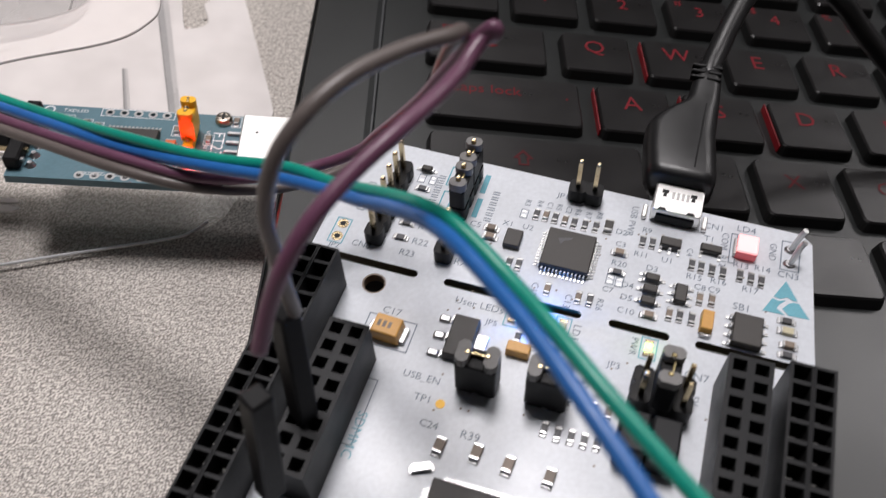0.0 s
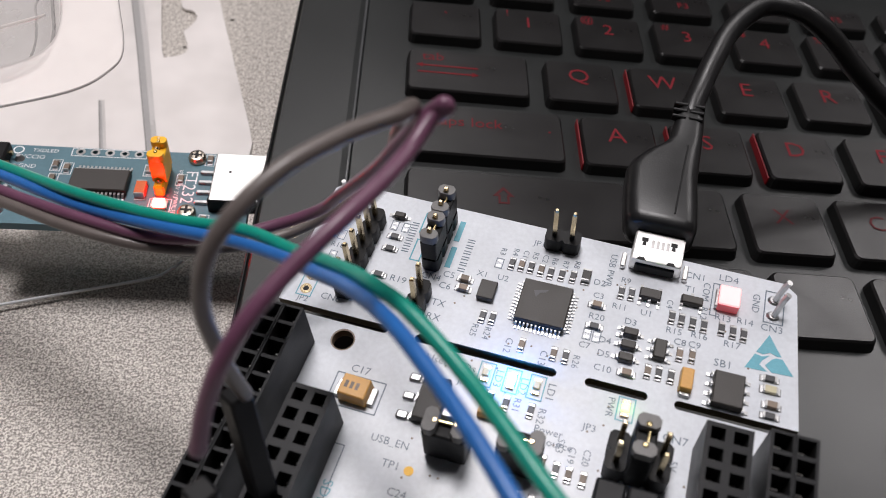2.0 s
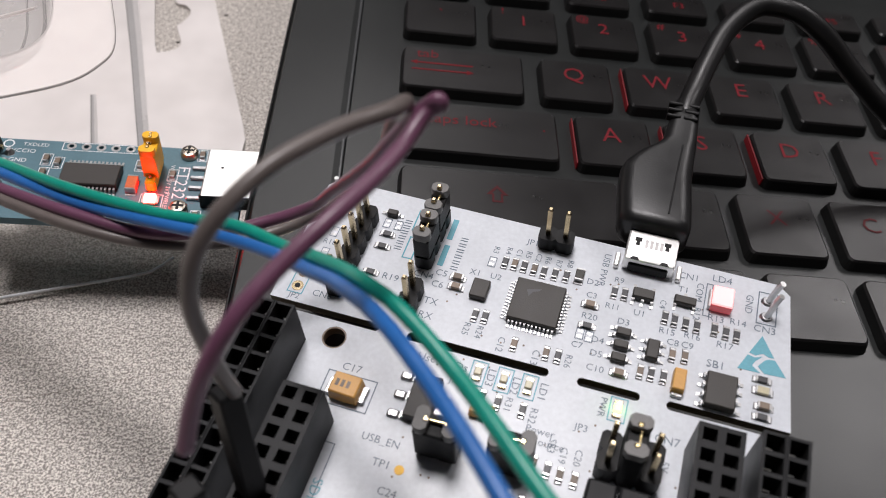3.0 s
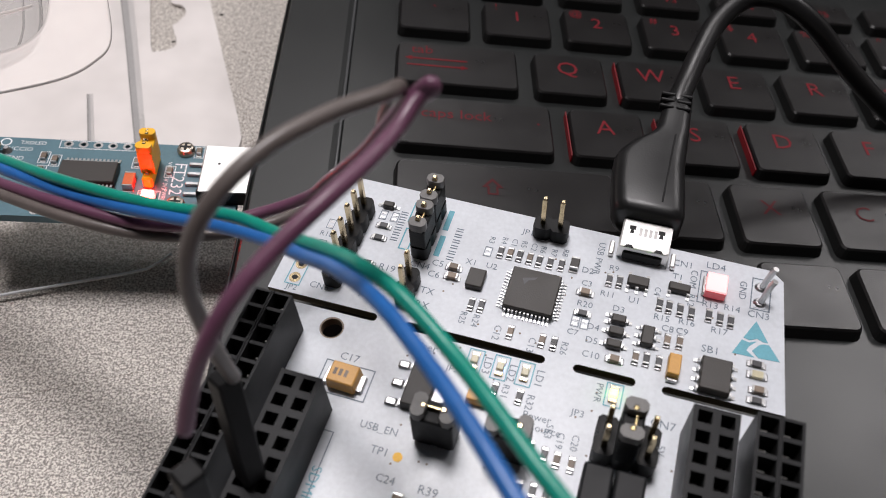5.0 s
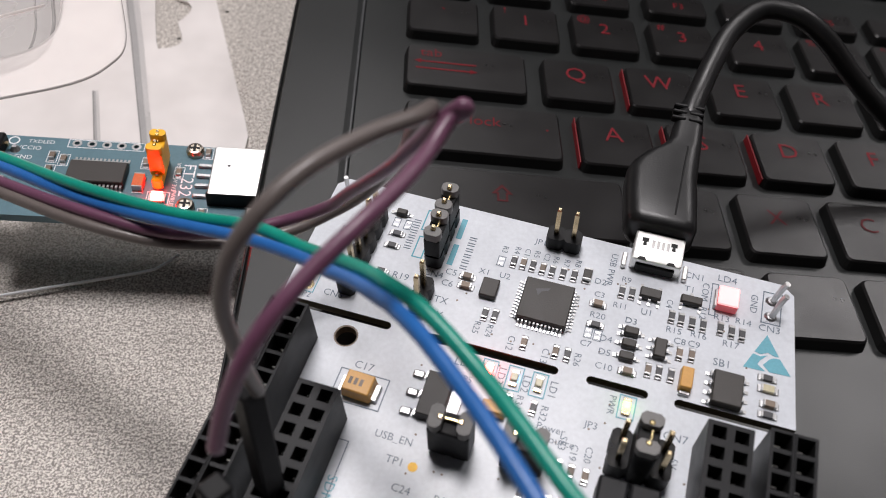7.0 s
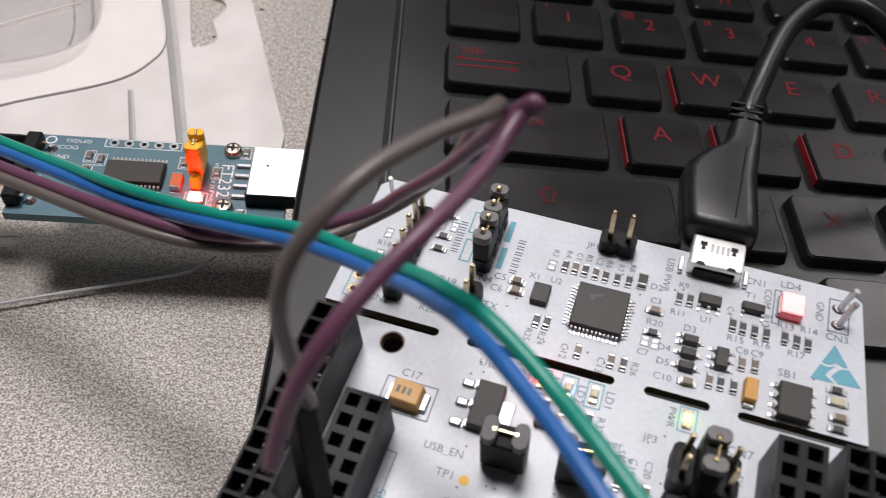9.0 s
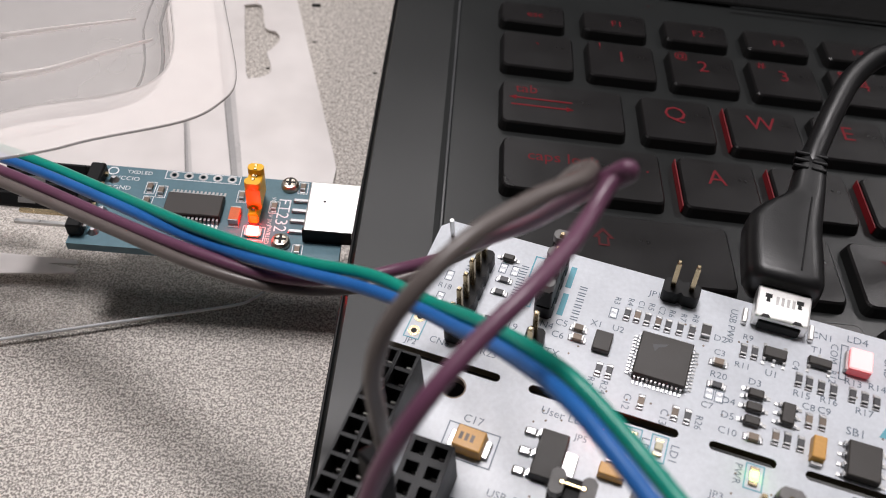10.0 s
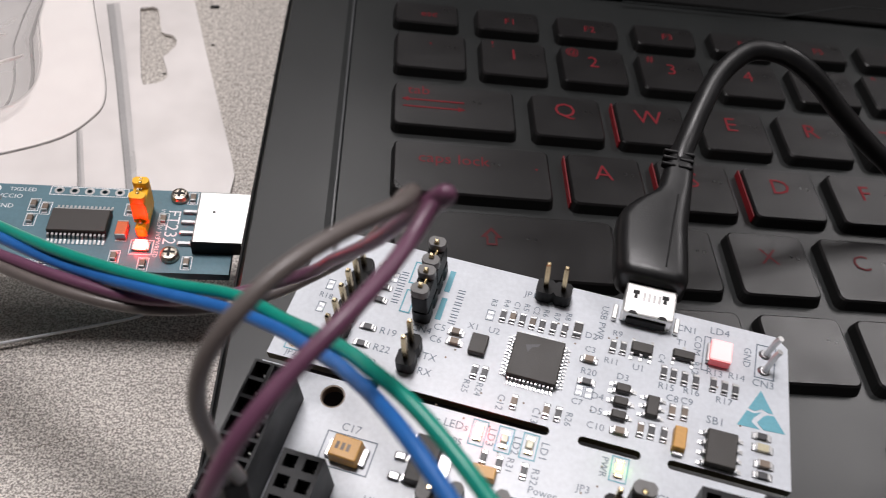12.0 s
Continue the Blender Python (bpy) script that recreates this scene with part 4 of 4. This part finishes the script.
def serial_adapter():
    # x from -46 to 0, y from 0 to 19.2
    A = ADAPTER
    x0 = -46.0
    holes = [arc(-32.05 + 2.64 * k, 18.1, 0.48, 0, 330, 11) for k in range(5)]
    part("circuit_board", plate("circuit_board", [[(x0, 0), (0, 0), (0, 19.2), (x0, 19.2)]] + holes, -1.6, 0, BLUEPCB), BLUEPCB, A, "blue solder mask with white print")
    for k in range(5):
        ring = plate("plated_hole", [arc(-32.05 + 2.64 * k, 18.1, 0.86, 0, 345, 23), arc(-32.05 + 2.64 * k, 18.1, 0.46, 0, 345, 23)], 0, 0.06, TIN)
        part("plated_hole", ring, WHITE, A)
    frame_line(-33.5, -20.0, 17.0, 19.0, 0.16, WHITE, A)
    for k in range(5):
        x = -33.6 + 2.64 * k
        ring = plate("plated_hole", [arc(x, 1.2, 0.86, 0, 345, 23), arc(x, 1.2, 0.46, 0, 345, 23)], 0, 0.06, TIN)
        h = part("plated_hole", ring, TIN, A)
        part("bore", rod([(x, 1.2, 0.01), (x, 1.2, 0.045)], 0.47, 16), HOLE, h)
    ring = plate("printed_ring", [arc(-43.0, 17.9, 1.0, 0, 345, 23), arc(-43.0, 17.9, 0.75, 0, 345, 23)], 0, 0.05, WHITE)
    part("printed_ring", ring, WHITE, A)
    c = part("converter_chip", box(-31.6, -21.6, 7.3, 12.6, 0.15, 1.55, bevel=0.15, taper=0.08), CHIP, A, "black converter chip with tinned leads")
    for s, y, dy in ((1, 12.6, 1), (-1, 7.3, -1)):
        for k in range(14):
            bm = bmesh.new()
            gull_lead(bm, -31.2 + 0.708 * k, y, 0, dy, 0.36, 0.8, 2.1)
            part("lead", bm, TIN, c)
    # USB plug
    p = part("usb_plug", box(-6.6, 9.0, 4.6, 16.4, 0.1, 3.1, bevel=0.25, segs=2), STEEL, A, "bright steel USB plug")
    # Black strip painted in for the shaded front side of the steel shell.
    part("plug_body", box(-6.8, 1.8, 4.45, 5.2, -0.1, 3.0, bevel=0.1), BLACK, p)
    part("dimple", rod([(-3.6, 11.6, 3.08), (-3.6, 11.6, 3.125)], 0.28, 12), HOLE, p)
    for y in (6.4, 8.9, 11.4, 13.9):
        l = part("contact_leg", box(-9.6, -6.5, y - 0.45, y + 0.45, 0.02, 0.55, bevel=0.18), PAD, A)
    for x, y in ((-10.7, 17.5), (-10.4, 3.6)):
        s = part("screw", rod([(x, y, 0), (x, y, 0.7), (x, y, 1.25), (x, y, 1.35)], 1.6, 22, [1.65, 1.65, 1.35, 0.9]), SCREW, A, "small cross-head screw", smooth=False)
        part("slot", box(x - 1.0, x + 1.0, y - 0.24, y + 0.24, 1.2, 1.37), HOLE, s)
        part("slot", box(x - 0.24, x + 0.24, y - 1.0, y + 1.0, 1.2, 1.375), HOLE, s)
    # voltage selector
    j = part("pin_header", box(-16.7, -14.9, 7.6, 15.2, 0.02, 2.4, bevel=0.3), YELLOW, A, "yellow voltage selector header")
    for y in (8.9, 11.4, 13.9):
        pin(-15.8, y, -1.5, 8.5 if y > 10 else 2.9, j)
    jumper(-15.8, 11.9, 0, j, tall=7.0, mat=YELLOW, lab="yellow jumper cap", lo=1.9, w=2.6, d=5.2)
    chip_part("fuse", -19.2, 8.6, 90, 3.4, 1.8, 1.4, ORANGE, A)
    for x, y, r in ((-35.4, 14.3, 90), (-33.3, 13.6, 90), (-35.2, 10.8, 90), (-8.3, 17.4, 90), (-7.4, 2.2, 90), (-19.6, 3.0, 90), (-14.6, 1.6, 90), (-18.9, 14.0, 90), (-26.2, 2.2, 0), (-12.8, 12.0, 90)):
        chip_part("capacitor", x, y, r, 1.7, 0.9, 0.7, CERAMIC, A)
        du, dv = (0.85, 1.45) if r else (1.45, 0.85)
        frame_line(x - du, x + du, y - dv, y + dv, 0.13, WHITE, A)
    ld = part("led", box(-16.6, -14.4, 4.4, 6.4, 0.02, 0.5, bevel=0.08), LENS, A, "red power LED")
    for s in (-1, 1):
        part("terminal", box(-15.5 + s * 1.25 - 0.25, -15.5 + s * 1.25 + 0.25, 4.5, 6.3, 0.01, 0.55, bevel=0.06), PAD, ld)
    frame_line(-17.4, -13.6, 3.8, 7.0, 0.16, WHITE, A)
    for text, x, y, s, r in (("FT232", -11.2, 10.3, 3.4, -90), ("TXDLED", -38.2, 17.9, 1.3, 0), ("VCCIO", -40.0, 16.2, 1.5, 0), ("GND", -40.4, 13.8, 1.5, 0), ("VCCIO 5V 3V3", -13.2, 11.0, 1.2, -90), ("PWRLED", -13.0, 5.4, 1.2, -90), ("RXDLED", -31.5, 1.6, 1.3, 0)):
        lettering(text, s, WHITE, A, at(x, y, FLAT, r))
    # socket at the far end, with plugs of the jumper leads
    h = part("pin_header", box(-46.2, -43.6, 1.6, 17.4, 0.02, 2.6, bevel=0.3), BLACK, A, "right-angle pin header")
    for y in (2.9, 5.4, 7.9, 10.5, 13.0, 15.6):
        part("pin", box(-55.0, -43.0, y - 0.32, y + 0.32, 1.0, 1.64), GOLD if y > 4 else TIN, h)
        part("solder_joint", rod([(-42.2, y, 0), (-42.2, y, 0.9)], 0.8, 12, [0.95, 0.4]), PAD, h)
    return ld


FT_LED = serial_adapter()
DIE_FT = part("glowing_die", box(-0.95, 0.95, -0.85, 0.85, -0.4, 0.7, bevel=0.06), GLOW_RED, FT_LED, "lit red die")


# ---- jumper wires ----
def wire(name, mat, points, lab, r=0.76):
    w = thing(name, lab, "wire", at(0, 0, 0), group="jumper wires")
    part("lead", rod(spline(points, 10), r, 12), mat, w, smooth=True)
    return w


def housing(parent, base, top, lab="black crimp housing"):
    b, t = Vector(base), Vector(top)
    d = (t - b).normalized()
    s = d.orthogonal().normalized()
    u = d.cross(s)
    m = Matrix((s, u, d)).transposed().to_4x4()
    m.translation = b * MM
    length = (t - b).length
    h = part("crimp_housing", box(-1.3, 1.3, -1.3, 1.3, 0, length, bevel=0.3), BLACK, parent, lab, m)
    part("latch_window", box(-0.5, 0.5, 1.26, 1.32, length * 0.45, length * 0.66), STAMP, h)


gw = wire("jumper_wire", W_GREEN, [(-124.5, -28.9, 13.0), (-133.6, -29.0, 14.2), (-151.1, -28.1, 22.8), (-151.6, -30.1, 28.7), (-140.8, -34.2, 32.6), (-124.5, -39.9, 35.7), (-106.8, -47.1, 38.7), (-91.0, -56.1, 43.1), (-77.5, -65.2, 48.9), (-64.2, -71.2, 52.2), (-54.3, -74.9, 55.4), (-47.8, -80.0, 58.5), (-43.6, -84.5, 62.5), (-40.5, -88.6, 66.1), (-38.4, -92.2, 69.1), (-35.9, -95.3, 70.7), (-33.4, -98.2, 70.9), (-30.5, -102.0, 70.9), (-27.6, -106.9, 71.7), (-24.1, -112.7, 72.1), (-19.4, -118.9, 71.5), (-13.9, -125.3, 70.3), (-8.2, -132.0, 68.6), (-2.4, -138.7, 66.8)], "green jumper wire crossing over the board")
bw = wire("jumper_wire", W_BLUE, [(-124.1, -31.2, 12.0), (-133.9, -31.3, 13.8), (-150.3, -30.6, 22.0), (-151.1, -31.9, 27.8), (-141.0, -35.7, 32.1), (-124.9, -41.5, 35.5), (-107.3, -48.9, 39.1), (-91.1, -57.8, 43.3), (-77.1, -66.3, 47.8), (-64.9, -72.1, 51.6), (-55.3, -76.5, 55.1), (-48.8, -81.0, 58.4), (-44.7, -85.5, 61.9), (-41.9, -89.4, 65.6), (-39.9, -93.1, 68.9), (-38.0, -96.7, 71.8), (-35.8, -100.7, 73.9), (-33.0, -105.5, 75.0), (-30.2, -110.8, 76.1), (-27.1, -116.7, 76.6), (-23.6, -122.9, 76.3), (-20.1, -129.3, 75.5), (-16.3, -135.8, 74.6), (-12.5, -142.2, 73.5)], "blue jumper wire crossing over the board")
pw = wire("jumper_wire", W_PURPLE, [(-124.3, -36.0, 17.6), (-134.6, -36.0, 19.3), (-150.1, -35.3, 26.5), (-150.9, -35.9, 31.6), (-140.8, -39.3, 35.1), (-124.7, -45.1, 38.1), (-107.2, -52.7, 41.1), (-90.9, -61.3, 44.7), (-76.9, -68.3, 47.9), (-66.0, -71.5, 48.8), (-57.1, -71.1, 49.7), (-50.3, -69.7, 51.3), (-45.8, -69.9, 54.4), (-43.4, -71.9, 59.2), (-41.1, -75.1, 64.9), (-38.9, -78.5, 70.9), (-37.1, -81.3, 76.6), (-35.3, -83.0, 81.1), (-33.8, -83.7, 83.7), (-33.4, -83.8, 83.4), (-34.6, -84.2, 82.5), (-36.2, -87.0, 81.5), (-38.3, -91.0, 81.5), (-41.3, -95.3, 81.1), (-44.7, -99.0, 79.5), (-47.5, -102.3, 77.5), (-49.5, -104.5, 74.3), (-50.9, -106.0, 70.0), (-51.7, -107.6, 65.7)], "purple jumper wire looping above the board")
yw = wire("jumper_wire", W_GREY, [(-122.3, -39.8, 19.3), (-132.8, -39.8, 20.8), (-148.4, -38.8, 27.8), (-149.4, -38.7, 32.4), (-139.5, -41.7, 35.8), (-123.6, -47.4, 38.5), (-106.2, -55.1, 41.3), (-89.9, -63.3, 44.7), (-76.3, -69.9, 47.3), (-66.0, -71.9, 47.3), (-57.4, -70.5, 46.7), (-50.8, -68.2, 47.1), (-45.9, -66.5, 49.2), (-42.3, -66.5, 52.7), (-39.9, -67.9, 57.5), (-38.4, -70.6, 63.1), (-37.6, -73.9, 68.8), (-37.3, -77.3, 74.2), (-36.7, -79.9, 79.0), (-36.2, -82.5, 82.3), (-37.5, -85.6, 83.9), (-41.3, -89.1, 84.6), (-45.7, -93.1, 84.3), (-49.0, -96.5, 82.6), (-51.2, -98.4, 79.0), (-51.9, -99.3, 74.2), (-51.3, -99.5, 68.9), (-50.7, -98.8, 63.1), (-50.2, -97.4, 57.3)], "grey jumper wire looping above the board")
housing(pw, Vector((-51.8, -109.1, 40.2)), Vector((-52.5, -107.6, 58.0)))
housing(yw, Vector((-49.3, -100.2, 41.0)), Vector((-51.4, -96.8, 56.5)))
for lead, y in ((gw, 15.6), (bw, 13.0), (pw, 10.5), (yw, 7.9)):
    housing(lead, (FM @ Vector((-46.4 * MM, y * MM, 1.3 * MM))) / MM, (FM @ Vector((-60.4 * MM, y * MM, 1.3 * MM))) / MM)
housing(gw, Vector((3, -142, 52)), Vector((13, -147, 50)))
housing(bw, Vector((0, -145, 51)), Vector((10, -151, 49)))


# ---- the clear packaging on the table ----
def packaging():
    t = thing("blister_pack", "empty clear plastic blister package lying open on the table", "packaging", at(0, 0, 0))
    flange = [(-69, -3), (-70.4, 2), (-82, 38), (-92, 70), (-200, 90), (-207, -22), (-150, -24), (-100, -22.5), (-72, -20), (-69.2, -12)]
    front = [(-207, -22.6), (-150, -24.6), (-100, -23.1), (-72, -20.6), (-71, -26), (-74, -36), (-78.5, -40.8), (-83, -43.2), (-101.7, -49.2), (-124, -56.5), (-207, -82)]
    slot = [(-102.0, 55.0), (-97.5, 55.6), (-94.6, 46.0), (-91.6, 44.8), (-89.9, 41.5), (-91.3, 37.0), (-92.0, 35.5), (-89.6, 28.8), (-91.0, 26.0), (-93.5, 25.0), (-95.6, 27.2)]
    slot = [(p.x, p.y) for p in spline([(x, y, 0) for x, y in slot + slot[:1]], 3)[:-1]]
    part("flange", plate("flange", [flange, slot], 0.5, 0.9, FILM, 0.1), FILM, t, "flat milky plastic sheet with a hang slot")
    part("front_sheet", plate("front_sheet", [front], 0.5, 0.8, FILM_THIN), FILM_THIN, t, "very clear front sheet")
    # Light and shade of the folds are put into grey and pale strips.
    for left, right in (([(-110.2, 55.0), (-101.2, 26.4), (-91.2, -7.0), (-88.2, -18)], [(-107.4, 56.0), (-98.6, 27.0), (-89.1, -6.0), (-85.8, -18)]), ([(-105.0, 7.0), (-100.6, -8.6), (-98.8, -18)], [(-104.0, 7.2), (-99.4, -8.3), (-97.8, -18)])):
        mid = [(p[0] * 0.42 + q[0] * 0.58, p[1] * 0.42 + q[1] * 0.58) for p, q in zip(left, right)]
        part("fold", plate("fold", [left + mid[::-1]], 0.95, 1.1, FOLD, 0.05), FOLD, t, "fold across the plastic sheet, its shaded side painted grey")
        part("fold", plate("fold", [mid + right[::-1]], 0.95, 1.16, FOLD_PALE, 0.05), FOLD_PALE, t, "lit side of the fold, painted pale")
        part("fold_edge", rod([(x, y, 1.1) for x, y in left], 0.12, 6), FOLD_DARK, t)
    # the raised half with its tray
    edge = spline([(-135, -71, 50), (-103.2, -57.7, 50), (-94.3, -52.7, 50), (-83.6, -47.0, 50), (-79.6, -42, 50), (-78.8, -36.7, 50), (-82.2, -25.9, 50), (-86, -15, 50), (-97, 18, 50)], 5)
    outer = [(p.x, p.y) for p in edge] + [(-185, 30), (-205, -60)]
    inner = [(-188, -56), (-130, -59), (-104, -47.5), (-94, -43), (-89.5, -38), (-89.5, -31), (-93, -20), (-104, 12), (-174, 20)]
    inner = [(p.x, p.y) for p in spline([(x, y, 0) for x, y in inner + inner[:1]], 4)[:-1]]
    part("lid_flange", plate("lid_flange", [outer, inner], 49.85, 50.15, FILM_CLEAR, 0.1), FILM_CLEAR, t, "raised clear flange")
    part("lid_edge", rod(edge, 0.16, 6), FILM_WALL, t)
    bm = bmesh.new()
    rings = []
    cx, cy = -138, -20
    # Below the rim the clear tray takes the grey film as painted dark reflections.
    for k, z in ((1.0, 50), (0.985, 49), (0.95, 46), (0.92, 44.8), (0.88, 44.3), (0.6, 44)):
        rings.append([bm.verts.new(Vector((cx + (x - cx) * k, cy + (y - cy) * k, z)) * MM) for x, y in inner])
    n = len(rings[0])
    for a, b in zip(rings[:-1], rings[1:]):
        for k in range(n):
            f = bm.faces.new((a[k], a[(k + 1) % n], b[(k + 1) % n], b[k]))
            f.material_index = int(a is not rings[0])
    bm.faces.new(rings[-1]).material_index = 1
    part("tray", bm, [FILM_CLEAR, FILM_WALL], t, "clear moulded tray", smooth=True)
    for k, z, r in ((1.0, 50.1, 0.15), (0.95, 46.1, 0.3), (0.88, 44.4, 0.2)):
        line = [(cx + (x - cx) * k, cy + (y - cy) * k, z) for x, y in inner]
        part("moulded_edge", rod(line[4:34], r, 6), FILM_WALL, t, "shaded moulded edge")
    # crumpled ridges on the tray, in paler film for their glossy streaks
    for line, r in (([(-115.0, -36.1), (-108.6, -32.7), (-102.9, -27.8), (-96.0, -22.4)], 0.7), ([(-96.2, -12.6), (-93.4, -21.6), (-90.8, -29.9)], 0.7), ([(-109.4, -49.5), (-104.9, -46.9), (-100.0, -43.9)], 0.6), ([(-119.0, -26.2), (-110.7, -22.1), (-100.3, -17.4)], 0.6)):
        path = spline([(x, y, 44.6) for x, y in line], 6)
        part("crease", rod(path, r, 10, [r * (0.9 - 0.55 * k / (len(path) - 1)) for k in range(len(path))]), FILM_CLEAR, t, "crumpled ridge, pale for its glossy streak", smooth=True)
    part("hinge_wall", box(-206, -204, -62, 28, 0.9, 50.2, bevel=0.3), FILM_CLEAR, t)
    for ob in t.children:
        if ob.name.split(".")[0] in ("tray", "lid_flange", "hinge_wall", "front_sheet", "moulded_edge", "crease"):
            ob.visible_shadow = False
    part("rim", rod(spline([(-150, -64, 1.4), (-124, -56.5, 1.4), (-101.7, -49.2, 1.5), (-83, -43.2, 1.6), (-79, -41.0, 1.8), (-76.5, -38.8, 2.4)], 6), 0.28, 8), WHITE, t, "bright bent edge", smooth=True)
    part("tongue", plate("tongue", [[(-150, -38), (-113, -37.6), (-112.4, -38.4), (-118, -39), (-112, -39.6), (-112.6, -40.6), (-150, -46)]], 2.8, 3.2, FILM), FILM, t)


packaging()
CRUMB_AT = (46.0, -73.1)
tagged(part("crumb", rod(spline([(CRUMB_AT[0] - 0.9, CRUMB_AT[1] + 0.5, 22.0), (CRUMB_AT[0], CRUMB_AT[1] - 0.1, 22.3), (CRUMB_AT[0] + 1.0, CRUMB_AT[1] - 0.2, 22.0)], 4), 0.22, 8), WHITE), "small pale shred lying on the laptop", "crumb", "crumbs")
for x, y, r in ((-83.6, 59.5, 1.1), (-64.6, 33.3, 0.4), (-81.4, 43.1, 0.45), (-90.9, 30.1, 0.4)):
    tagged(part("crumb", rod([(x - r, y, 0.25 if r > 1 else 0.18), (x + r, y + 0.3, 0.3 if r > 1 else 0.2)], r * 0.4, 8), EDGE), "small dark speck of dirt on the table", "crumb", "crumbs")


# ---- what changes: the LEDs' glowing dies rise when they light ----
def motions():
    def blink(die, x, y, low, high, spans):
        rows = [(0.0, at(x, y, high if spans[0][0] <= 0 else low))]
        for a, b in spans:
            if a > 0:
                rows += [(a - 0.07, at(x, y, low)), (a, at(x, y, high))]
            if b < 12:
                rows += [(b, at(x, y, high)), (b + 0.07, at(x, y, low))]
        rows.append((12.0, at(x, y, high if spans[-1][1] >= 12 else low)))
        walk(die, rows)

    blink(DIE_BLUE, 0, 0, -0.4, 0.62, [(0.0, 2.1)])
    blink(DIE_RED, 0, 0, -0.4, 0.62, [(5.65, 12.0)])
    blink(DIE_FT, -15.5, 5.4, -0.1, 0.5, [(0.0, 12.0)])


motions()
